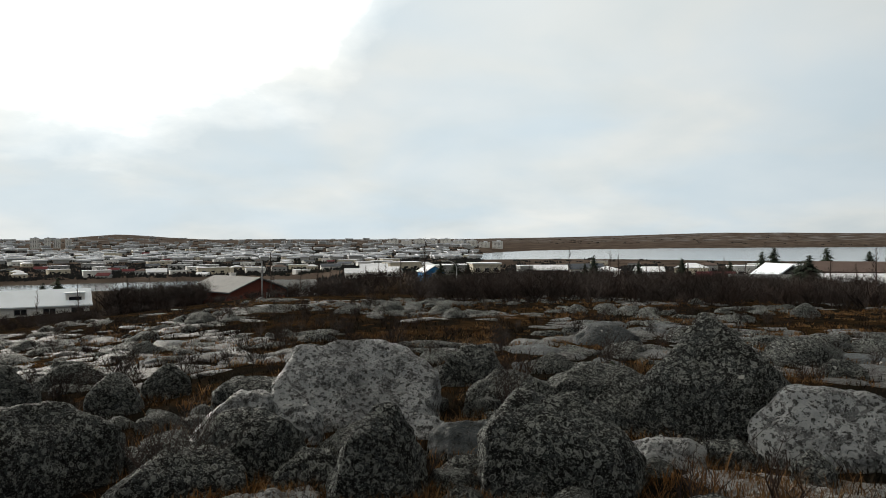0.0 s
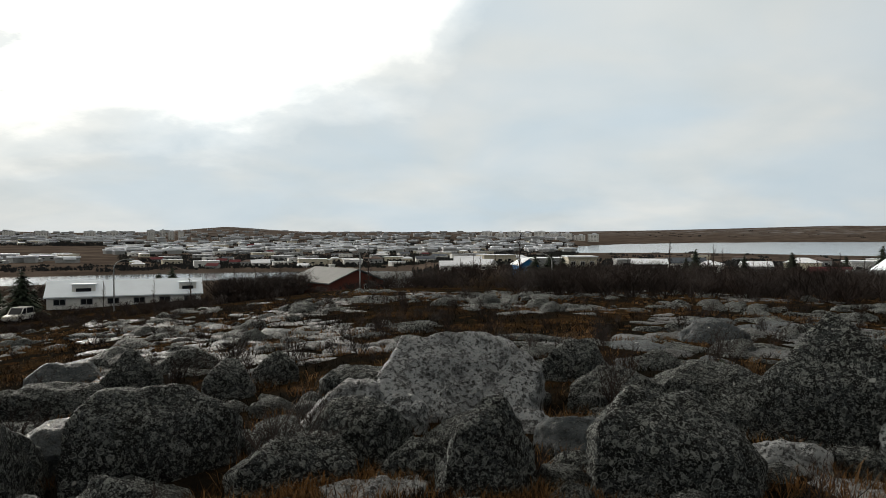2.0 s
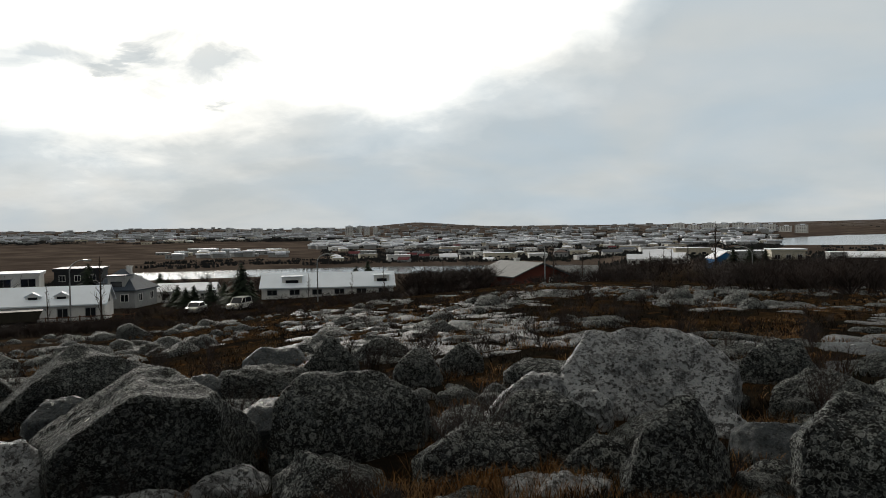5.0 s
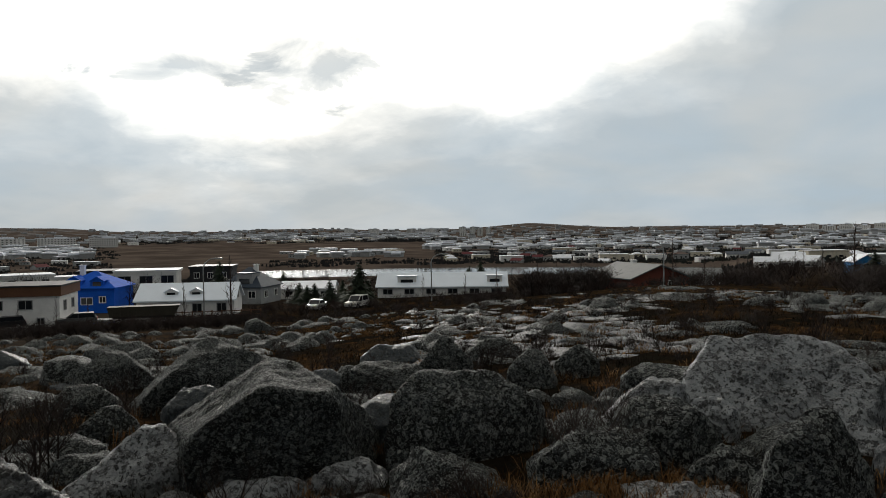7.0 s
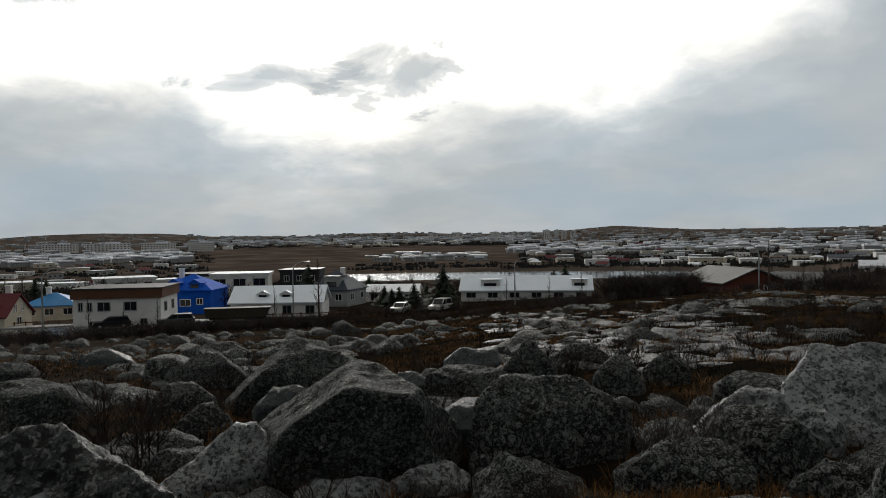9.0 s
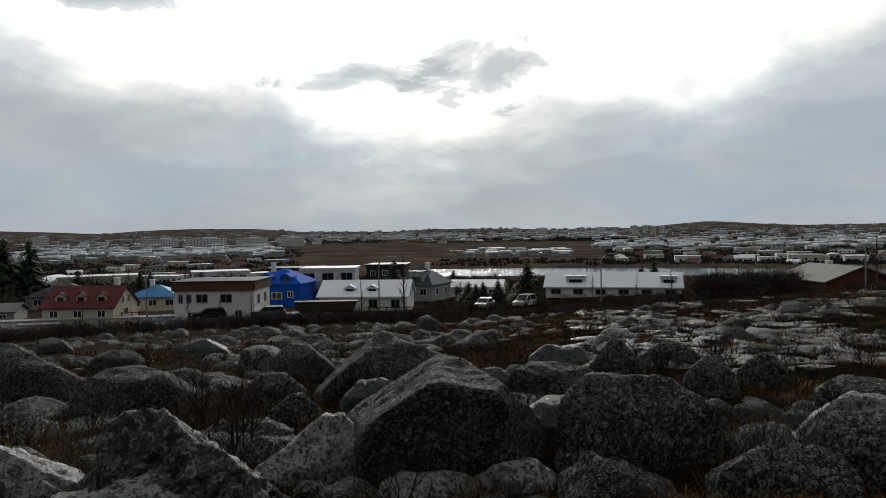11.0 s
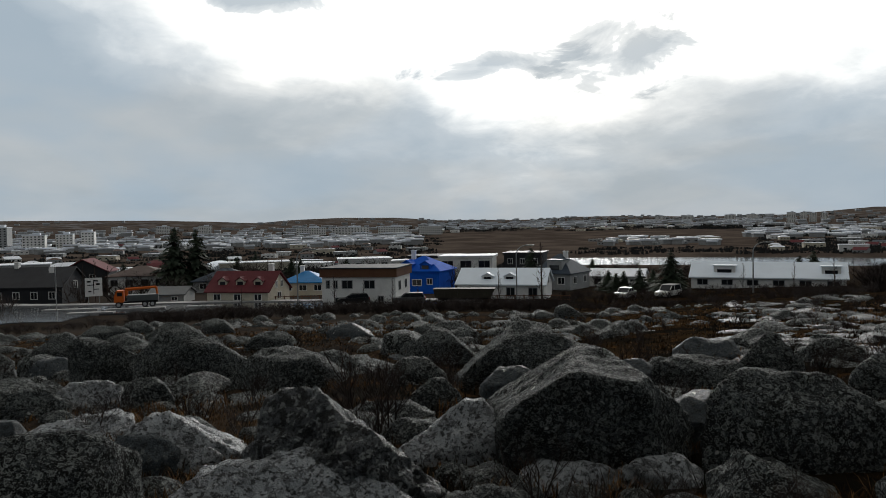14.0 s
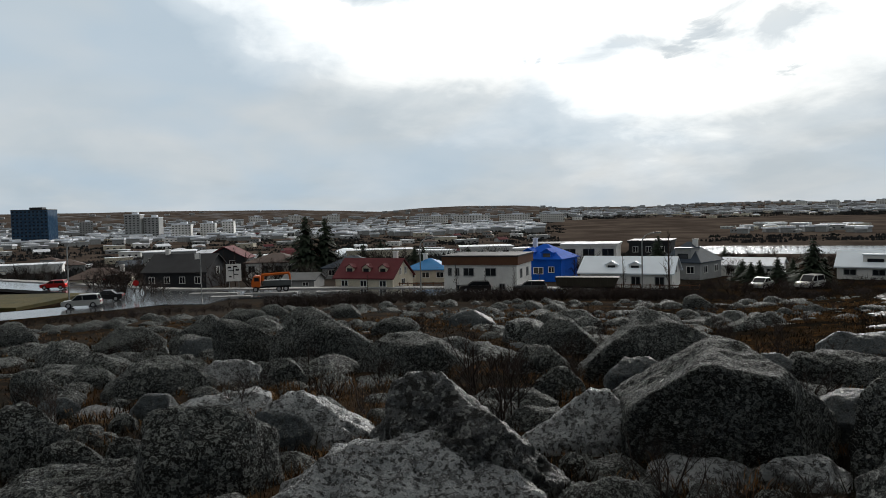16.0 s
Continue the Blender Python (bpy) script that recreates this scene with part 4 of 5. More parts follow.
def barrel_hall(az, r, w, deep, h):
    ob = thing("greenhouse", az, r, 0, "white barrel-roofed hall behind gardens", "hall", lift=-.2)
    bm = bmesh.new()
    prism(bm, [(w / 2 * math.cos(a), h * math.sin(a)) for a in np.linspace(0, math.pi, 17)], -deep / 2, deep / 2)
    bm.transform(pose(0, 0, 0, 0, 0, 8))
    part("shell", bm, PALE, ob)
    bm = bmesh.new()
    for x in np.linspace(-w / 2 * .7, w / 2 * .7, 7):
        block(bm, (.16, .1, h * math.sqrt(max(0, 1 - (2 * x / w) ** 2)) - .2), (x, -deep / 2 - .05, h * .45))
    bm.transform(pose(0, 0, 0, 0, 0, 8))
    part("mullions", bm, GREYW, ob)


barrel_hall(73.2, 235, 14.0, 20, 5.2)


def tower(az, r, w, d, h, mat, label, rows_=8, columns=6, roof_mat=GREYW, turn=0.0):
    """A block of flats or offices with bands of windows."""
    ob = thing("tower_block", az, r, turn, label, "building", lift=-4.0)
    bm = bmesh.new()
    block(bm, (w, d, h), (0, 0, h / 2))
    part("wall", bm, mat, ob)
    bm = bmesh.new()
    block(bm, (w + .6, d + .6, .8), (0, 0, h + .4))
    block(bm, (w * .35, d * .4, 2.4), (w * .1, 0, h + 2.0))
    part("roof", bm, roof_mat, ob)
    step = (h - 5) / rows_
    bm = bmesh.new()
    block(bm, (w / columns * .42, .4, step * .42))
    pane = bpy.data.meshes.new("window")
    bm.to_mesh(pane), bm.free()
    pane.materials.append(GLASS)
    for i in range(rows_):
        for j in range(columns):
            o = new("window", pane)
            o.parent = ob
            o.location = (-w / 2 + w * (j + .5) / columns, -d / 2 - .1, 5 + step * (i + .5))


tower(95.6, 900, 38, 24, 42, BLUEGLASS, "dark blue glass office tower", 10, 9, DARKW, -24)
tower(89.2, 980, 19, 16, 35, GREYW, "grey concrete apartment tower", 10, 4, SNOW, -20)
tower(87.9, 980, 19, 16, 31, GREYW, "grey concrete apartment tower", 9, 4, SNOW, -20)
tower(92.4, 1300, 20, 14, 26, GREYW, "pale grey apartment block", 7, 5, SNOW)
tower(85.9, 900, 22, 14, 22, WHITE, "white apartment block with a snowy roof", 6, 6, SNOW, -10)
tower(84.0, 940, 18, 14, 22, WHITE, "white apartment block with a snowy roof", 6, 5, SNOW, -10)
tower(82.5, 960, 14, 14, 24, WHITE, "white apartment block with a snowy roof", 6, 4, SNOW, -10)
for a_, w_, h_ in ((29.9, 20, 30), (29.1, 14, 30), (28.5, 16, 27), (27.8, 14, 27)):
    tower(a_, 2000, w_, 14, h_, WHITE, "distant pale apartment tower", 8, 4, SNOW)
for a_, r_, w_ in ((66.5, 1500, 60), (63.4, 1450, 74), (60.0, 1420, 60), (57.0, 1400, 46)):
    tower(a_, r_, w_, 14, 19, WHITE, "long white apartment block on the hillside", 4, 12, SNOW)
for a_, r_ in ((74.5, 1900), (77.5, 2000), (80.5, 1900), (34.0, 2500), (32.5, 2500), (37.0, 2500), (39.0, 2600)):
    tower(a_, r_, 34, 15, 24, WHITE, "pale apartment block among houses", 5, 8, SNOW)
for i_ in range(9):
    tower(-4.4 + i_ * 1.05, 2150 + 60 * (i_ % 3), 30, 15, 24 - (i_ % 2) * 5, WHITE, "white waterside apartment block", 5, 7, SNOW, -14)


def far_town():
    """Houses across the valley: a few patterns, each copied with its walls, roof and windows."""
    rng = random.Random(11)
    patterns = []
    for w, d, h, top, wm, rm, kind in ((18, 9, 5.2, .4, WHITE, SNOW, "flat"), (14, 10, 3.2, 2.2, WHITE, SNOW, "gable_x"), (22, 10, 5.6, .5, CREAM, SNOW, "flat"), (12, 9, 5.0, 1.8, GREYW, UMBER, "hip"),
                                       (16, 10, 3.4, 2.0, WHITE, SLATE, "gable_x"), (24, 9, 4.6, .5, GREYW, SNOW, "flat"), (13, 9, 4.8, 2.0, CREAM, SNOW, "hip"), (12, 9, 3.2, 2.4, GREYW, MAROON, "gable_x")):
        ob = house(50, 700, w, d, h, top, wm, rm, 0, kind, "house with a pale roof across the valley" if rm is SNOW else "house with a dark roof across the valley")
        for x in (-w * .3, 0, w * .3):
            bm = bmesh.new()
            block(bm, (w * .11, .2, 1.1), (x, -d / 2 - .06, h * .55))
            part("window", bm, GLASS, ob)
        patterns.append(ob)
    for p in patterns:
        p["group"] = "houses of the far town"
    #        bearings, distances, how many, how they spread
    zones = ((4, 31, 545, 900, 60), (-2, 31, 900, 1700, 80), (35, 44, 700, 860, 22), (31, 47, 1400, 2200, 40), (47, 58, 1500, 2200, 20),
             (60, 99, 190, 420, 34), (58, 99, 420, 1200, 80), (-2, 9, 240, 540, 8), (-33, -4, 240, 700, 9))
    where = []
    for a0, a1, r0, r1, n in zones:
        for _ in range(n * 3):
            if n <= 0:
                break
            az = rng.uniform(a0, a1)
            r = 1 / rng.uniform(1 / r1, 1 / r0)
            if any(abs(az - a) * r * .0175 < 24 and abs(r - b) < 26 for a, b in where):
                continue
            where.append((az, r))
            n -= 1
            p = spot(az, r, -.6)
            m = pose(p.x, p.y, p.z, 0, 0, az + rng.choice((-24, -10, 0, 14, 30)) + rng.uniform(-5, 5))
            src = patterns[rng.choice((0, 0, 1, 2, 2, 3, 4, 5, 5, 6, 7))]
            s = rng.uniform(.62, .88) if 400 < r else rng.uniform(.75, 1.0)
            if r > 1200:
                s *= 1.2
            c = copy_thing(src, m)
            c.matrix_basis = m @ Matrix.Diagonal((s, s, s, 1))
    # roofs too far off to tell apart
    verts, faces, roofs, tops = [], [], [], []
    for a0, a1, r0, r1, n in ((-3, 33, 900, 3900, 620), (31, 58, 1700, 3900, 520), (34, 44, 680, 900, 16), (58, 99, 800, 3600, 680)):
        for _ in range(n):
            az, r = rng.uniform(a0, a1), 1 / rng.uniform(1 / r1, 1 / r0)
            p = spot(az, r, -1)
            m = pose(p.x, p.y, p.z, 0, 0, az + rng.uniform(-30, 30))
            w, d, h = rng.uniform(8, 18) * (1.0 if r < 1800 else 1.5), rng.uniform(8, 12), rng.uniform(3.5, 6.5) * (1.0 if r < 1800 else 1.4)
            for vs, fs, z0, z1, o in ((verts, faces, 0, h, 0), (roofs, tops, h, h + 1.6, .6)):
                b = len(vs)
                vs += [m @ Vector((sx * (w / 2 + o), sy * (d / 2 + o), z)) for z in (z0, z1) for sx, sy in ((-1, -1), (1, -1), (1, 1), (-1, 1))]
                fs += [tuple(b + i for i in q) for q in ((0, 1, 5, 4), (1, 2, 6, 5), (2, 3, 7, 6), (3, 0, 4, 7), (4, 5, 6, 7))]
    ob = link("distant_houses", verts, faces, GREYW)
    tagged(ob, "grey walls of the most distant houses", "houses", kind="stuff")
    tagged(link("distant_roofs", roofs, tops, SNOW), "snow-dusted roofs of the most distant houses", "roofs", kind="stuff")
    first = ((26, 560), (22, 575), (18, 570), (13, 600), (9, 590), (37, 760), (41, 780), (77, 210))
    for p, (az, r) in zip(patterns, first):
        q = spot(az, r, -.6)
        p.matrix_basis = pose(q.x, q.y, q.z, 0, 0, az + 6)


far_town()

# ---- road, pavement, lawn ----
def ribbon(name, line, width, mat, lift, label, category, thick=0.0, kind="structure"):
    """A strip along a line of (bearing, distance) places, laid on the ground."""
    pts = [spot(a, r) for a, r in line]
    fine = []
    for a, b in zip(pts, pts[1:]):
        n = max(2, int((b - a).length / 3))
        fine += [a.lerp(b, i / n) for i in range(n)]
    fine.append(pts[-1])
    soft = fine[:]
    for _ in range(6):
        soft = [soft[0]] + [(soft[i - 1] + soft[i] * 2 + soft[i + 1]) / 4 for i in range(1, len(soft) - 1)] + [soft[-1]]
    verts, faces = [], []
    for i, p in enumerate(soft):
        t = soft[min(i + 1, len(soft) - 1)] - soft[max(i - 1, 0)]
        side = Vector((-t.y, t.x, 0)).normalized() * width / 2
        z = EYE - 11.0 + lift
        for q, h in ((p + side, 0), (p - side, 0), (p - side, -.5), (p + side, -.5)):
            verts.append((q.x, q.y, z + h))
    for i in range(len(soft) - 1):
        a, b = i * 4, i * 4 + 4
        for j in range(4):
            k = (j + 1) % 4
            faces.append((a + j, a + k, b + k, b + j))
    faces += [(0, 1, 2, 3)[::-1], tuple(len(verts) - 4 + j for j in range(4))]
    ob = link(name, verts, faces, mat)
    tagged(ob, label, category, kind=kind)
    return ob


ribbon("road", ((102, 172), (97.5, 148), (92, 126), (87, 110), (80, 103.5), (73, 100), (64, 95.5), (54, 92), (50, 92)), 9.5, ROADM, .34, "wet grey asphalt street with a sheen", "road")
ribbon("road", ((88, 101), (91.5, 98.5), (96, 97), (102, 97)), 8.5, ROADM, .345, "wet asphalt side street at a junction", "road")
ribbon("road", ((83, 99), (88, 103.5), (92, 110)), 11, ROADM, .35, "wet asphalt mouth of a junction", "road")
ribbon("pavement", ((101, 181), (92, 134.5), (87, 117), (80, 110), (73, 106), (64, 101.5), (54, 98)), 2.2, KERB, .47, "pale concrete pavement along the houses", "pavement")
ribbon("lawn", ((103, 124), (98, 117), (94.5, 112)), 17, LAWN, .42, "yellowed lawn between two streets", "lawn")
for line_ in (((85.5, 108), (82, 105.3)), ((81.5, 103.6), (77.5, 102.2)), ((84, 101.8), (81, 100.2)), ((76, 101.6), (73.5, 100.6))):
    ribbon("traffic_island", line_, 1.3, KERB, .50, "long kerbed traffic island in the street", "traffic island", kind="")


# ---- street furniture ----
def tube(bm, a, b, ra, rb, sides=6):
    a, b = Vector(a), Vector(b)
    t = (b - a).normalized() if (b - a).length > 1e-6 else Vector((0, 0, 1))
    u = t.orthogonal().normalized()
    v = t.cross(u)
    ring = []
    for p, rad in ((a, ra), (b, rb)):
        ring.append([bm.verts.new(p + (u * math.cos(k) + v * math.sin(k)) * rad) for k in np.linspace(0, 2 * math.pi, sides, endpoint=False)])
    for i in range(sides):
        j = (i + 1) % sides
        bm.faces.new((ring[0][i], ring[0][j], ring[1][j], ring[1][i]))
    bm.faces.new(ring[0][::-1]), bm.faces.new(ring[1])


def street_lamp(az, r, high, turn=0.0, lift=0.0, arm=1.5):
    ob = thing("street_lamp", az, r, turn, "tall grey street lamp with a curved arm", "street lamp", "street lamps", lift=lift)
    bm = bmesh.new()
    tube(bm, (0, 0, -.3), (0, 0, high - 1.2), .10, .075, 8)
    part("pole", bm, METAL, ob)
    bm = bmesh.new()
    pts = [(arm * (1 - math.cos(k)), 0, high - 1.2 + 1.2 * math.sin(k)) for k in np.linspace(0, math.pi / 2, 7)]
    for a, b in zip(pts, pts[1:]):
        tube(bm, a, b, .075, .07)
    part("arm", bm, METAL, ob)
    bm = bmesh.new()
    block(bm, (.95, .34, .16), (arm + .45, 0, high))
    head = part("lamp_head", bm, METAL, ob)
    bm = bmesh.new()
    block(bm, (.7, .26, .06), (arm + .45, 0, high - .11))
    part("diffuser", bm, LAMP, head)


street_lamp(93.7, 106, 8.6, 15)
street_lamp(67.7, 92, 7.6, 5)
street_lamp(50.2, 92, 7.6, 20)
street_lamp(14.3, 88, 5.3, 180, arm=1.2)
street_lamp(32.5, 100, 6.6, 0)
street_lamp(-1.1, 110, 4.6, 180)
street_lamp(98.0, 118, 4.6, 15, arm=.3)


def sign_pole(az, r, high):
    ob = thing("sign_post", az, r, 0, "slender steel post with a small plate", "post")
    bm = bmesh.new()
    tube(bm, (0, 0, -.3), (0, 0, high), .07, .06, 8)
    part("pole", bm, METAL, ob)
    bm = bmesh.new()
    block(bm, (.6, .06, .7), (-.4, 0, high - .4))
    part("plate", bm, WHITE, ob)


sign_pole(84.7, 100, 6.4)


def road_sign(az, r):
    ob = thing("road_sign", az, r, 0, "white direction sign with black strokes on two posts", "sign")
    for x in (-.7, .7):
        bm = bmesh.new()
        tube(bm, (x, 0, -.3), (x, 0, 4.2), .05, .05, 6)
        part("post", bm, METAL, ob)
    bm = bmesh.new()
    block(bm, (2.2, .08, 2.6), (0, -.08, 3.0))
    board = part("board", bm, WHITE, ob)
    for x, z, w, h in ((0, 3.0, .1, 2.0), (-.4, 3.3, .8, .12), (.35, 2.7, .6, .12), (-.6, 3.8, .5, .25), (.55, 3.4, .5, .25), (.3, 3.9, .5, .2), (-.5, 2.4, .4, .2)):
        bm = bmesh.new()
        block(bm, (w, .03, h), (x, -.14, z))
        part("bar", bm, BLACK, board)


road_sign(82.3, 112)


def stop_sign(az, r):
    ob = thing("round_sign", az, r, 0, "red round road sign on a post", "sign")
    bm = bmesh.new()
    tube(bm, (0, 0, -.3), (0, 0, 2.2), .04, .04, 6)
    part("post", bm, METAL, ob)
    bm = bmesh.new()
    tube(bm, (0, -.06, 2.3), (0, 0, 2.3), .42, .42, 16)
    part("disc", bm, RED, ob)


stop_sign(89.3, 110)


def fence(az0, r0, az1, r1, n, high):
    a, b = spot(az0, r0, -.1), spot(az1, r1, -.1)
    ob = new("fence")
    ob.location = a
    tagged(ob, "low dark timber fence along the gardens", "fence")
    d = b - a
    for i in range(n + 1):
        bm = bmesh.new()
        block(bm, (.12, .12, high + .1), tuple(d * i / n + Vector((0, 0, high / 2))))
        part("post", bm, BROWN, ob)
    for z in (high * .4, high * .9):
        bm = bmesh.new()
        tube(bm, tuple(d * 0 + Vector((0, 0, z))), tuple(d + Vector((0, 0, z))), .07, .07, 4)
        part("rail", bm, BROWN, ob)


fence(66, 104, 74, 108, 12, 1.0)
fence(46, 96, 56, 98, 14, 1.0)


# ---- vehicles ----
def wheel(owner, x, y, rad, wide=.22):
    bm = bmesh.new()
    tube(bm, (x, y - wide / 2, rad), (x, y + wide / 2, rad), rad, rad, 18)
    t = part("wheel", bm, TYRE, owner, smooth=False)
    bm = bmesh.new()
    tube(bm, (x, y - wide / 2 - .02, rad), (x, y + wide / 2 + .02, rad), rad * .6, rad * .6, 14)
    part("rim", bm, RIM, t)


def car(az, r, turn, paint, label, long=4.3, high=1.5, estate=True, lift=.36, flat=True):
    ob = thing("car", az, r, turn, label, "car")
    if flat:
        ob.location.z = EYE - 11.0 + lift
    L, w = long / 2, .86
    bm = bmesh.new()
    prism(bm, [(-L, .35), (-L + .1, .28), (L - .1, .28), (L, .4), (L, .72), (L - .12, .86), (L * .45, .95), (-L * .97, .98), (-L, .8)], -w, w)
    bmesh.ops.bevel(bm, geom=bm.edges[:], offset=.05, segments=2, affect="EDGES")
    part("body", bm, paint, ob, smooth=False)
    tail = -L * .93 if estate else -L * .62
    roof0 = -L * .82 if estate else -L * .35
    bm = bmesh.new()
    prism(bm, [(tail, .95), (L * .48, .92), (L * .16, high - .04), (roof0, high - .04)], -w + .10, w - .10)
    part("cabin_glass", bm, GLASS, ob)
    bm = bmesh.new()
    prism(bm, [(roof0 - .05, high - .08), (L * .17, high - .08), (L * .12, high), (roof0, high)], -w + .08, w - .08)
    part("roof", bm, paint, ob)
    for s in (-1, 1):
        for x0, x1 in ((tail, roof0), (-.2, -.2), (L * .48, L * .16)):
            bm = bmesh.new()
            tube(bm, (x0, s * (w - .09), .94), (x1, s * (w - .12), high - .05), .05, .05, 4)
            part("pillar", bm, paint, ob)
    for x in (-L * .62, L * .62):
        for y in (-w + .1, w - .1):
            wheel(ob, x, y, .34)
    for y in (-.6, .6):
        bm = bmesh.new()
        block(bm, (.06, .34, .16), (L, y, .68))
        part("headlamp", bm, LAMP, ob)
        bm = bmesh.new()
        block(bm, (.06, .26, .22), (-L - .01, y, .76))
        part("tail_lamp", bm, TAIL if paint is RED else RED, ob)
    return ob


car(92.9, 100, 168, SILVER, "silver sport utility car on the wet side street", 4.5, 1.65)
car(91.3, 106, 168, BLACK, "dark car beside the silver one at the junction", 4.2, 1.45, False)
car(94.6, 131, 160, RED, "small red car on the wet street", 3.9, 1.45)
car(38.5, 100, -118, CARWHITE, "white sport utility car parked above the long house", 4.4, 1.7, flat=False, lift=0)
car(41.7, 102, -112, SILVER, "pale car parked behind scrub", 4.2, 1.5, False, flat=False)
car(58.9, 94.5, 178, GREYR, "grey estate car parked below the white house", 4.4, 1.5)
car(63.3, 95.5, 180, BLACK, "black car parked along the street", 4.2, 1.45)
car(90.5, 136, 10, BLACK, "dark car parked by the brown-roofed house", 4.2, 1.45)


def crane_truck(az, r, turn):
    ob = thing("truck", az, r, turn, "orange crane truck with a white tank bed", "truck")
    ob.location.z = EYE - 11.0 + .36
    ob.scale = (.8, .8, .8)
    bm = bmesh.new()
    prism(bm, [(-3.4, .9), (-1.9, .9), (-1.9, 2.9), (-3.0, 2.9), (-3.4, 1.9)], -1.15, 1.15)
    bmesh.ops.bevel(bm, geom=bm.edges[:], offset=.06, segments=2, affect="EDGES")
    cab = part("cab", bm, ORANGE, ob)
    bm = bmesh.new()
    prism(bm, [(-3.42, 1.9), (-3.04, 2.75), (-2.98, 2.75), (-3.36, 1.9)], -1.0, 1.0)
    block(bm, (.8, 2.34, .65), (-2.5, 0, 2.3))
    part("cab_glass", bm, GLASS, cab)
    bm = bmesh.new()
    block(bm, (6.6, 1.0, .3), (.2, 0, .85))
    part("chassis", bm, BLACK, ob)
    bm = bmesh.new()
    block(bm, (4.9, 2.2, 1.0), (1.1, 0, 1.55))
    bmesh.ops.bevel(bm, geom=bm.edges[:], offset=.08, segments=2, affect="EDGES")
    part("bed", bm, GREYR, ob)
    bm = bmesh.new()
    tube(bm, (-1.5, 0, 1.9), (-1.5, 0, 3.0), .3, .25, 10)
    tube(bm, (-1.7, 0, 3.0), (3.2, 0, 3.25), .3, .22, 6)
    tube(bm, (3.2, 0, 3.25), (3.4, 0, 2.0), .22, .16, 6)
    part("crane_arm", bm, ORANGE, ob)
    for x in (-2.7, 1.4, 2.6):
        for y in (-1.05, 1.05):
            wheel(ob, x, y, .5, .32)


crane_truck(79.5, 106, -4)


def dump_trailer(az, r, turn):
    ob = thing("dump_trailer", az, r, turn, "muddy dump truck trailer parked below the boulder field", "trailer")
    ob.scale = (.8, .8, .8)
    bm = bmesh.new()
    prism(bm, [(-4.6, 1.3), (4.2, 1.3), (4.9, 2.7), (-4.9, 2.7)], -1.2, 1.2)
    bmesh.ops.bevel(bm, geom=bm.edges[:], offset=.05, segments=1, affect="EDGES")
    tub = part("tub", bm, OLIVE, ob)
    for x in np.linspace(-4.2, 4.2, 9):
        bm = bmesh.new()
        block(bm, (.12, 2.5, 1.3), (x, 0, 2.0))
        part("rib", bm, OLIVE, tub)
    bm = bmesh.new()
    block(bm, (9.9, 2.5, .12), (0, 0, 2.72))
    part("rim_rail", bm, OLIVE, tub)
    bm = bmesh.new()
    block(bm, (8.6, .9, .3), (0, 0, 1.12))
    part("chassis", bm, BLACK, ob)
    for x in (-3.4, -2.2, 2.6):
        for y in (-1.05, 1.05):
            wheel(ob, x, y, .5, .3)


dump_trailer(54.4, 91, -6)

# ---- plants ----
def limbs(rng, base, way, length, radius, depth, out, spread=0.6, lift=0.25):
    """Branches as pieces (from, to, radius at both ends)."""
    p, d = Vector(base), Vector(way).normalized()
    n = 3
    for i in range(n):
        q = p + d * length / n
        r0, r1 = radius * (1 - .25 * i / n), radius * (1 - .25 * (i + 1) / n)
        out.append((p.copy(), q.copy(), r0, r1))
        if depth > 0:
            for _ in range(2 if i else 1):
                side = Vector((rng.uniform(-1, 1), rng.uniform(-1, 1), rng.uniform(-.2, .6))).normalized()
                limbs(rng, q, d * (1 - spread) + side * spread + Vector((0, 0, lift)), length * rng.uniform(.45, .7), r1 * .6, depth - 1, out, spread, lift)
        d = (d + Vector((rng.uniform(-1, 1), rng.uniform(-1, 1), rng.uniform(-.2, .8))) * .16).normalized()
        p = q


def sticks(pieces, sides=3):
    verts, faces = [], []
    for a, b, ra, rb in pieces:
        t = (b - a).normalized()
        u = t.orthogonal().normalized()
        v = t.cross(u)
        k = len(verts)
        for p, rad in ((a, ra), (b, rb)):
            for i in range(sides):
                c = 2 * math.pi * i / sides
                verts.append(p + (u * math.cos(c) + v * math.sin(c)) * rad)
        for i in range(sides):
            j = (i + 1) % sides
            faces.append((k + i, k + j, k + sides + j, k + sides + i))
    return verts, faces


def bush_pieces(seed, high, stems, depth, thick):
    rng = random.Random(seed)
    out = []
    for _ in range(stems):
        a = rng.uniform(0, 2 * math.pi)
        limbs(rng, (rng.uniform(-.12, .12) * high, rng.uniform(-.12, .12) * high, -.05), (math.cos(a) * .45, math.sin(a) * .45, 1), high * rng.uniform(.4, .55), thick, depth, out)
    return out


def shrub(az, r, high, seed, stems=5, depth=2, thick=.010, label="leafless dark birch shrub among boulders"):
    v, f = sticks(bush_pieces(seed, high, stems, depth, thick * 1.35))
    ob = link("shrub", v, f, TWIG)
    p = spot(az, r)
    ob.matrix_world = pose(p.x, p.y, p.z)
    tagged(ob, label, "shrub", "bare shrubs")


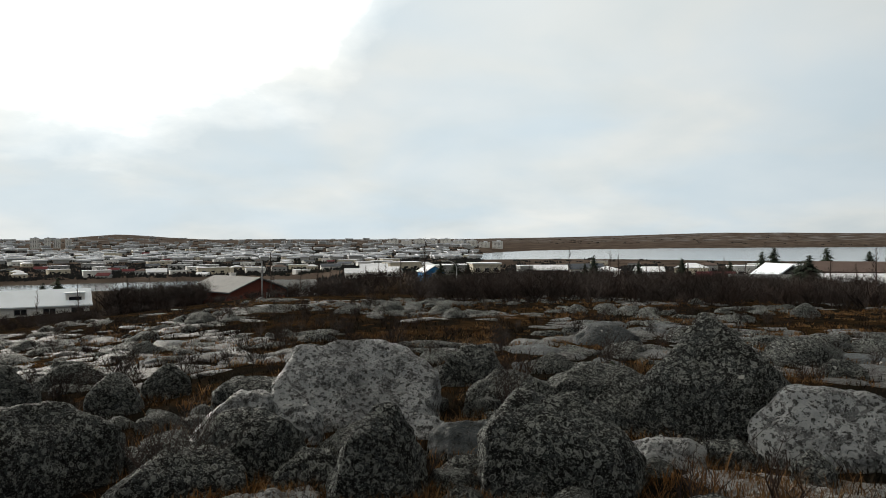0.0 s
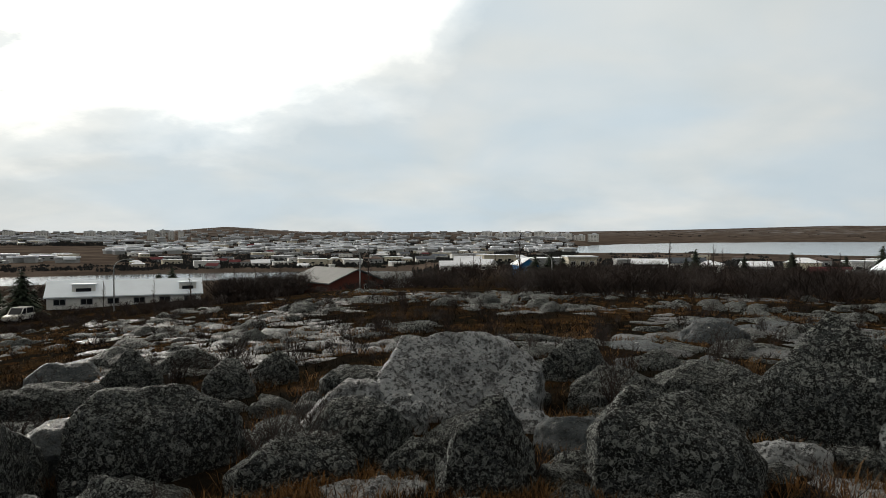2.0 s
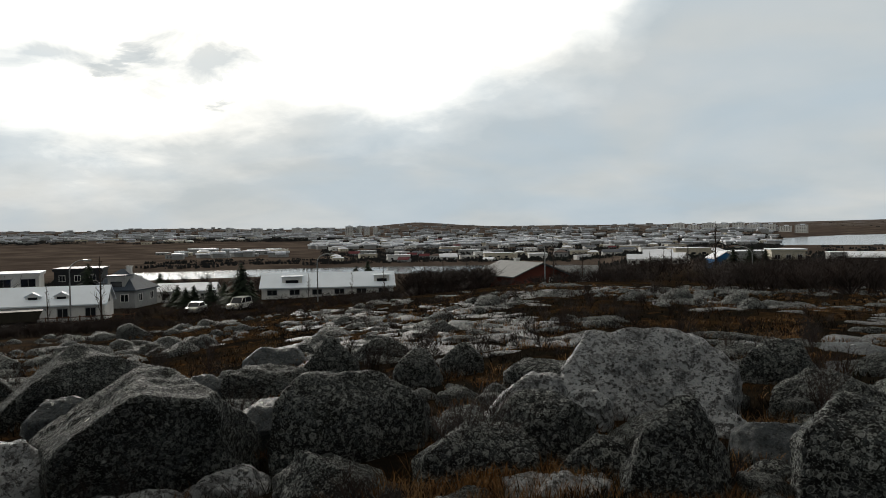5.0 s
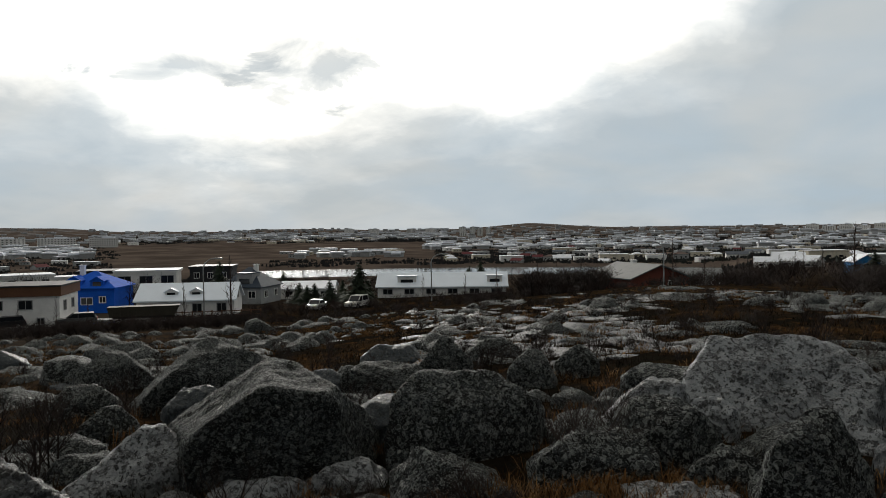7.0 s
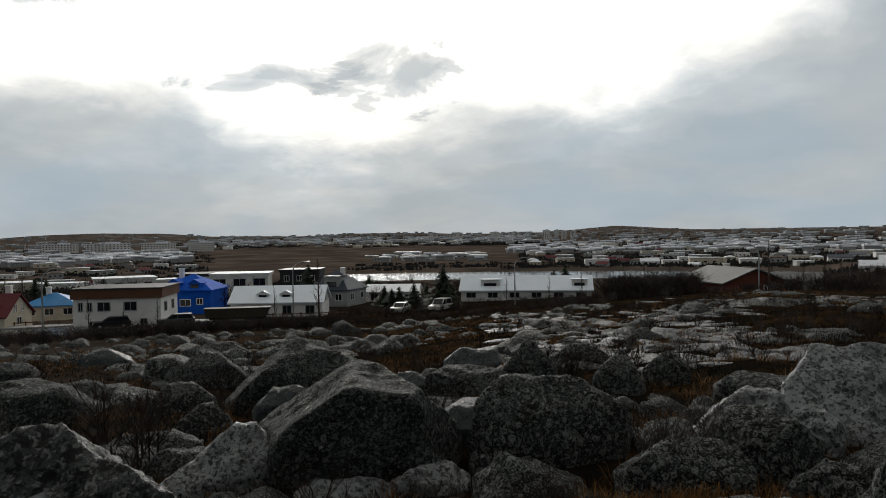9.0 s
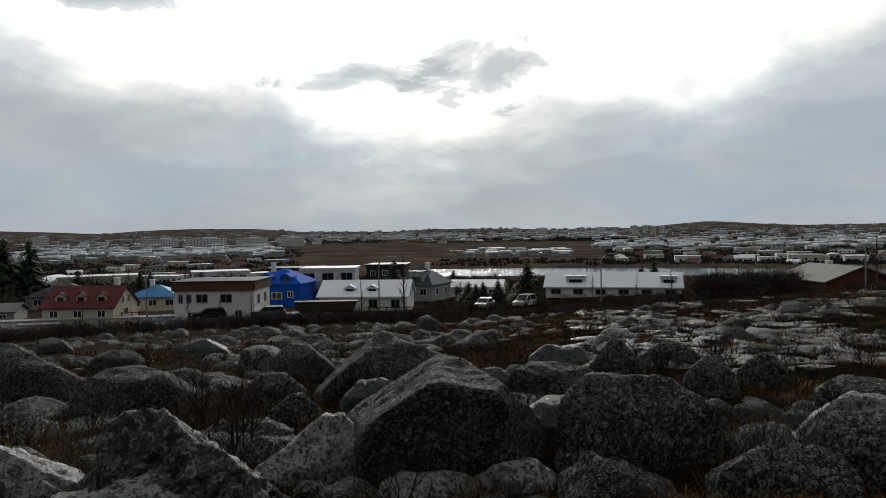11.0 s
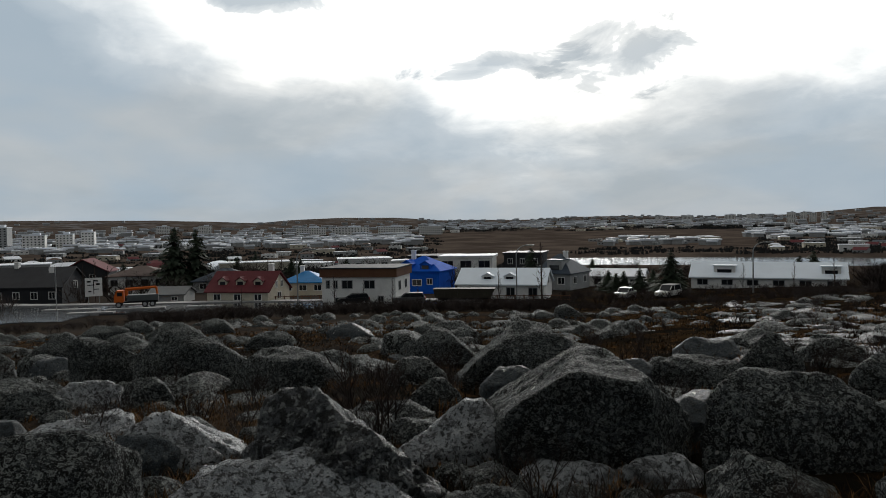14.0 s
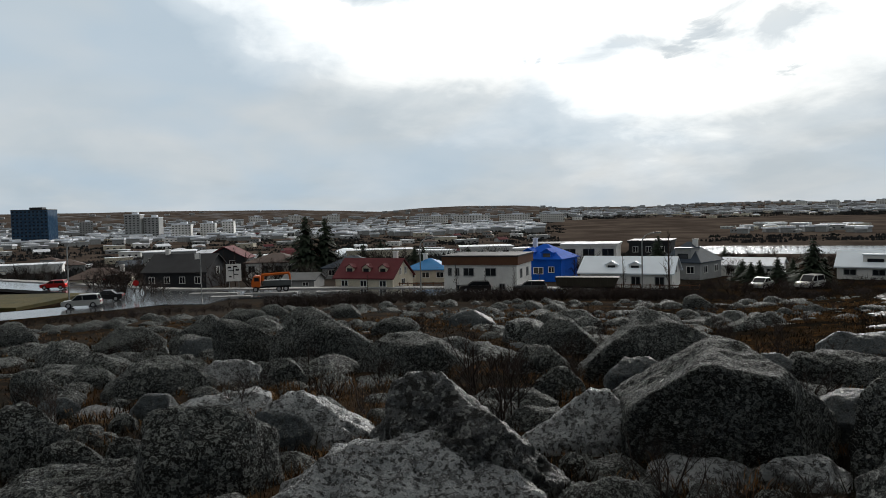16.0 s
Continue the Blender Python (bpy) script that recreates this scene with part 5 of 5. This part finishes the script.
# bare shrubs standing between the boulders
shrub(20.5, 6.6, .95, 1, 9, 2, .007)
shrub(22.5, 6.9, .85, 2, 8, 2, .007)
shrub(18.9, 7.3, .9, 3, 7, 2, .006)
shrub(61.6, 9.5, 1.35, 4, 5, 2, .010, "tall thin leafless birch sapling")
shrub(64.0, 10.2, 1.5, 5, 4, 2, .011, "tall thin leafless birch sapling")
shrub(63.0, 9.0, 1.0, 6, 6, 2, .007)
shrub(49.5, 6.2, .9, 7, 4, 2, .007)
shrub(45.2, 5.6, .75, 8, 6, 2, .006)
shrub(30.5, 6.0, .5, 9, 9, 2, .005)
shrub(33.5, 5.7, .45, 10, 9, 2, .005)
shrub(27.4, 5.6, .4, 11, 9, 2, .005)
shrub(-19.5, 5.6, .7, 12, 4, 2, .006)
shrub(-25.6, 6.1, .75, 13, 3, 2, .008)
shrub(75.6, 11.5, .9, 14, 6, 2, .006)
shrub(81.0, 12.5, .9, 15, 6, 2, .006)
shrub(71.5, 13.5, .8, 16, 6, 2, .006)
shrub(-5.2, 9.5, .9, 17, 7, 2, .006)
shrub(-13.6, 13.5, 1.2, 18, 8, 2, .006)
shrub(-4.6, 16, 1.1, 19, 8, 2, .006)
shrub(25.8, 13.0, 1.1, 20, 5, 2, .007)
shrub(2.0, 6.2, .5, 21, 7, 2, .005)
shrub(56.0, 5.6, .45, 22, 6, 2, .005)
shrub(39.0, 5.7, .6, 23, 8, 2, .005)
shrub(88.5, 9.0, .5, 24, 7, 2, .005)


def thicket():
    """Leafless birch scrub along the lower edge of the heath."""
    rng = random.Random(21)
    kinds = [sticks(bush_pieces(300 + i, 1.0, 5, 2, .012)) for i in range(10)]
    arrays = [(np.array([v[:] for v in vs]), np.array(fs)) for vs, fs in kinds]
    all_v, all_f, base = [], [], 0
    #        bearings, distances, count, heights
    zones = ((-34, 2, 46, 88, 640, (1.2, 2.5)), (-34, -19, 80, 94, 150, (2.4, 3.8)), (-34, -2, 100, 190, 340, (2.2, 4.6)), (2, 30, 66, 96, 150, (.7, 1.5)), (19, 25, 88, 104, 130, (2.2, 4.0)), (6, 14, 98, 112, 60, (1.5, 3)), (26, 46, 74, 90, 160, (.6, 1.3)), (26, 47, 92, 106, 150, (.8, 1.7)),
             (-2, 24, 110, 230, 170, (2, 4.2)), (24, 60, 122, 230, 150, (2, 3.8)), (46, 80, 74, 89, 480, (.9, 2.0)), (55, 100, 112, 260, 330, (2.5, 6)), (80, 100, 70, 90, 130, (.6, 1.2)),
             (0, 100, 10, 60, 300, (.4, .9)), (-34, 30, 12, 48, 170, (.4, .8)))
    for a0, a1, r0, r1, n, (h0, h1) in zones:
        for _ in range(n):
            az, r = rng.uniform(a0, a1), rng.uniform(r0, r1)
            if 92 < az and 85 < r < 160 or 60 < az and 88 < r < 112:
                continue
            h = rng.uniform(h0, h1)
            v, f = arrays[rng.randrange(10)]
            p = spot(az, r)
            c, s = math.cos(rng.uniform(0, 6.28)), math.sin(rng.uniform(0, 6.28))
            k = math.hypot(c, s)
            turn = np.array([[c / k, -s / k, 0], [s / k, c / k, 0], [0, 0, 1]])
            wide = h * (1.5 if r > 40 else 1.1)
            all_v.append((v @ turn.T) * np.array([wide, wide, h]) + np.array(p))
            all_f.append(f + base)
            base += len(v)
    ob = link("scrub", np.concatenate(all_v).tolist(), np.concatenate(all_f).tolist(), TWIG)
    tagged(ob, "dense leafless brown birch scrub below the heath", "scrub", kind="stuff")


thicket()


def bare_tree(az, r, high, seed, slim=.22):
    rng = random.Random(seed)
    ob = thing("bare_tree", az, r, rng.uniform(0, 360), "tall slender leafless tree", "tree", "leafless trees", lift=-.2)
    bm = bmesh.new()
    lean = Vector((rng.uniform(-.03, .03), rng.uniform(-.03, .03), 1)) * high
    tube(bm, (0, 0, 0), tuple(lean * .55), .015 * high, .010 * high, 6)
    tube(bm, tuple(lean * .55), tuple(lean), .010 * high, .003 * high, 5)
    part("trunk", bm, BARK, ob)
    out = []
    for i in range(16):
        k = .22 + .75 * i / 16
        a = rng.uniform(0, 6.28)
        limbs(rng, lean * k, (math.cos(a) * slim * 3, math.sin(a) * slim * 3, 1), high * .16 * (1.2 - k), .0042 * high, 1, out)
    v, f = sticks(out)
    link("crown", v, f, TWIG, ob)


for i_, (a_, r_, h_) in enumerate(((1.5, 86, 7.2), (13.6, 92, 6.2), (-10.0, 92, 6.2), (-13.2, 98, 6.0), (-13.9, 96, 5.4), (-12.8, 101, 5.0), (4.6, 108, 4.6), (6.2, 112, 4.2), (48.2, 88, 8.2), (51.6, 94, 5.0), (5.2, 118, 4.8),
                                   (-31.4, 74, 5.2), (-20.2, 112, 4.6), (-17.0, 108, 4.2), (83.0, 122, 6.4), (82.2, 124, 6.8), (81.4, 123, 6.0), (70.0, 140, 6.0), (68.9, 142, 6.6), (29.8, 103, 4.0), (27.2, 103, 4.4), (65.0, 130, 6.0),
                                   (10.0, 100, 4.6), (9.0, 104, 4.4), (98.4, 100, 9.5), (24.0, 100, 4.6), (22.4, 102, 5.0), (20.6, 99, 4.6), (62.5, 95, 3.6), (58.2, 95, 3.4), (-19.0, 84, 4.4), (-21.5, 86, 4.8), (-23.0, 83, 4.2), (-28.6, 82, 4.6), (-30.2, 84, 4.2), (-32.0, 83, 4.8), (-16.0, 88, 4.2), (-7.0, 94, 4.4), (33.2, 104, 4.2), (26.0, 98, 4.2), (64.8, 96, 4.4), (60.2, 93, 4.0), (72.0, 94, 3.2), (11.4, 100, 4.6), (8.0, 104, 4.8), (3.4, 110, 5.0), (-1.8, 112, 4.6))):
    bare_tree(a_, r_, h_, 500 + i_)


def conifer_mesh(seed, tiers=17):
    """A spruce one metre high: drooping boughs, each of several blades, thinning to the top."""
    rng = random.Random(seed)
    verts, faces = [], []
    for t in range(tiers):
        k = t / tiers
        reach = .24 * (1 - k) ** .85 + .015
        for i in range(int(26 - 12 * k)):
            a = rng.uniform(0, 6.28)
            z = .08 + .9 * k + rng.uniform(-.025, .025)
            r = reach * rng.uniform(.6, 1.15)
            c, s = math.cos(a), math.sin(a)
            for j in range(5):
                u0 = j / 5
                w = r * .62 * (1 - u0 * .6)
                b = len(verts)
                x0, x1 = r * u0, r * (u0 + .34)
                off = rng.uniform(-.5, .5) * w
                verts += [(c * x0 - s * (off - w * .3), s * x0 + c * (off - w * .3), z - .09 * u0 * reach * 4), (c * x1 - s * off, s * x1 + c * off, z - .12 * (u0 + .34) * reach * 4 - .012),
                          (c * x0 - s * (off + w * .3), s * x0 + c * (off + w * .3), z - .09 * u0 * reach * 4 - rng.uniform(0, .014))]
                faces.append((b, b + 1, b + 2))
    return verts, faces


CONIFERS = []
for i_ in range(3):
    v_, f_ = conifer_mesh(70 + i_)
    me_ = bpy.data.meshes.new("crown")
    me_.from_pydata(v_, [], f_)
    me_.materials.append(NEEDLE)
    CONIFERS.append(me_)
bm = bmesh.new()
tube(bm, (0, 0, -.03), (0, 0, .95), .018, .002, 7)
TRUNK = bpy.data.meshes.new("trunk")
bm.to_mesh(TRUNK), bm.free()
TRUNK.materials.append(BARK)


def conifer(az, r, high, wide=1.0):
    ob = thing("spruce", az, r, (az * 77) % 360, "dark green spruce tree", "tree", "spruces", lift=-.2)
    for name, me in (("trunk", TRUNK), ("crown", CONIFERS[int(az * 10) % 3])):
        o = new(name, me)
        o.parent = ob
        o.matrix_basis = Matrix.Diagonal((high * wide * 1.45, high * wide * 1.45, high, 1))


for a_, r_, h_, w_ in ((76.7, 138, 12.6, 1.2), (75.2, 140, 12.2, 1.15), (49.0, 112, 7.6, 1.2), (38.3, 104, 6.8, 1.3), (72.2, 190, 6.5, 1.2), (40.6, 112, 4.0, 1.6), (41.8, 113, 3.6, 1.7), (43.0, 116, 3.6, 1.7), (39.6, 114, 3.8, 1.5),
                       (16.3, 124, 4.8, 1.9), (17.0, 126, 4.4, 1.9), (28.5, 122, 5.6, 1.4), (29.4, 125, 4.8, 1.5), (-27.3, 88, 5.4, 1.7), (-26.6, 90, 4.6, 1.8), (-25.0, 170, 9.0, 1.2), (-24.2, 175, 8.0, 1.3), (-28.4, 175, 9.0, 1.3), (-31.0, 165, 8.0, 1.3),
                       (-15.4, 175, 5.6, 1.1), (-18.6, 190, 6.6, 1.3), (-12.0, 168, 7.0, 1.0), (-11.3, 170, 5.0, 1.3), (-22.0, 190, 6.0, 1.2), (-1.0, 165, 5.6, 1.8), (.2, 168, 5.2, 1.8), (-2.0, 166, 5.0, 1.8), (67.4, 150, 5.4, 1.5), (68.1, 152, 5.8, 1.4),
                       (63.8, 165, 5.0, 1.4), (88.0, 190, 6.0, 1.6), (86.0, 200, 7.0, 1.5), (57.2, 150, 5.0, 1.4), (45.5, 140, 4.4, 1.5), (44.2, 138, 4.8, 1.5), (70.8, 215, 8, 1.4), (80.3, 190, 6, 1.4), (84.3, 210, 7, 1.5), (-13.4, 13.2, .55, 2.2), (42.4, 112, 3.4, 1.7), (37.6, 106, 4.0, 1.4)):
    conifer(a_, r_, h_, w_)


def far_woods():
    """Dark clumps of bare trees and spruces between the houses across the valley."""
    rng = random.Random(31)
    verts, faces = [], []
    zones = ((-3, 32, 540, 3400, 2000), (31, 47, 1400, 3400, 900), (47, 58, 1500, 3200, 500), (56, 100, 180, 2800, 2800), (-3, 12, 300, 420, 60), (46, 60, 300, 430, 60), (30, 45, 535, 640, 60), (-34, -4, 300, 950, 240), (-34, -6, 3000, 4200, 120))
    for a0, a1, r0, r1, n in zones:
        for _ in range(n):
            az, r = rng.uniform(a0, a1), 1 / rng.uniform(1 / r1, 1 / r0)
            if drop(az, r) > 27:
                continue
            p = spot(az, r, -.5)
            size = rng.uniform(1.6, 3.6) * (1.0 if r < 900 else 1.35)
            for _ in range(16):
                q = p + Vector((rng.gauss(0, size), rng.gauss(0, size), 0))
                h = rng.uniform(.4, 1.0) * size
                w = rng.uniform(.2, .5) * size
                a = rng.uniform(0, 3.14)
                c, s = math.cos(a) * w, math.sin(a) * w
                b = len(verts)
                verts += [(q.x - c, q.y - s, q.z), (q.x + c, q.y + s, q.z), (q.x + c * .6, q.y + s * .6, q.z + h * .7), (q.x + c * .1, q.y, q.z + h), (q.x - c * .7, q.y - s * .7, q.z + h * .6)]
                faces.append((b, b + 1, b + 2, b + 3, b + 4))
    ob = link("far_woods", verts, faces, FARWOOD)
    tagged(ob, "dark leafless trees between the far houses", "trees", kind="stuff")


far_woods()


def dry_grass():
    """Tufts of withered orange grass between the stones."""
    rng = random.Random(41)
    v, f = [], []
    spots = [(21.0, 6.2, .35, 40), (12.8, 8.0, .3, 20), (-4.0, 8.6, .55, 60), (-5.5, 11.0, .6, 50), (-21.5, 5.9, .8, 110), (-24.5, 6.0, .6, 80), (-26.5, 6.3, .5, 60), (1.5, 5.6, .4, 60), (-2.0, 5.6, .4, 50), (14.5, 6.0, .4, 40),
             (24.5, 5.7, .5, 50), (18.0, 5.7, .4, 40), (76.5, 11.5, .9, 70), (79.0, 12.0, .8, 60), (84.0, 8.5, .6, 30), (64.0, 33.0, 3.5, 80), (58.5, 36.0, 3.0, 80), (92.0, 7.5, .6, 30), (46.0, 8.0, .5, 30), (37.5, 10.5, .7, 30)]
    for _ in range(300):
        az = rng.uniform(-35, 100)
        r = 6 * (9 ** (rng.random() ** .8))
        spots.append((az, r, .3 + r * .018, 7 if az > 45 else 14))
    for az, r, wide, n in spots:
        for _ in range(int(n * 2)):
            p = spot(az, r)
            c = p + Vector((rng.gauss(0, wide * .8), rng.gauss(0, wide * .8), .02))
            high = rng.uniform(.07, .16)
            for _ in range(9):
                a, lean = rng.uniform(0, 6.28), rng.uniform(.3, 1.2)
                h = high * rng.uniform(.6, 1.2)
                q = c + Vector((rng.gauss(0, .06), rng.gauss(0, .06), -.03))
                t = q + Vector((math.cos(a) * lean * h, math.sin(a) * lean * h, h))
                m = (q + t) / 2 + Vector((0, 0, h * .22))
                side = Vector((-math.sin(a), math.cos(a), 0)) * (.002 + r * .0003)
                b = len(v)
                v += [q - side, q + side, m + side * .8, m - side * .8, t]
                f += [(b, b + 1, b + 2, b + 3), (b + 3, b + 2, b + 4)]
    ob = link("dry_grass", v, f, STRAW)
    tagged(ob, "withered orange-brown grass between boulders", "grass", kind="stuff")


dry_grass()


def heather():
    """Low dark heather and dead stalks that fill the hollows between the stones."""
    rng = np.random.RandomState(51)
    n = 9000
    az = rng.uniform(-36, 102, n)
    r = 4.6 * (9.0 ** rng.uniform(0, 1, n) ** 0.9)
    base = np.array([spot(a, b)[:] for a, b in zip(az, r)])
    verts, faces = [], []
    for k in range(8):
        a = rng.uniform(0, 2 * math.pi, n)
        h = rng.uniform(.05, .17, n) * (1 + r * .01)
        lean = rng.uniform(.2, 1.3, n)
        w = .005 + r * .0006
        q = base + np.stack([rng.normal(0, .12, n), rng.normal(0, .12, n), np.full(n, -.02)], 1)
        side = np.stack([-np.sin(a) * w, np.cos(a) * w, np.zeros(n)], 1)
        tip = q + np.stack([np.cos(a) * lean * h, np.sin(a) * lean * h, h], 1)
        m = len(verts) * 3 * n
        verts.append(np.stack([q - side, q + side, tip], 1).reshape(-1, 3))
        faces.append(np.arange(3 * n).reshape(-1, 3) + m)
    ob = link("heather", np.concatenate(verts).tolist(), np.concatenate(faces).tolist(), HEATHER)
    tagged(ob, "low dark heather between the boulders", "heather", kind="stuff")


heather()
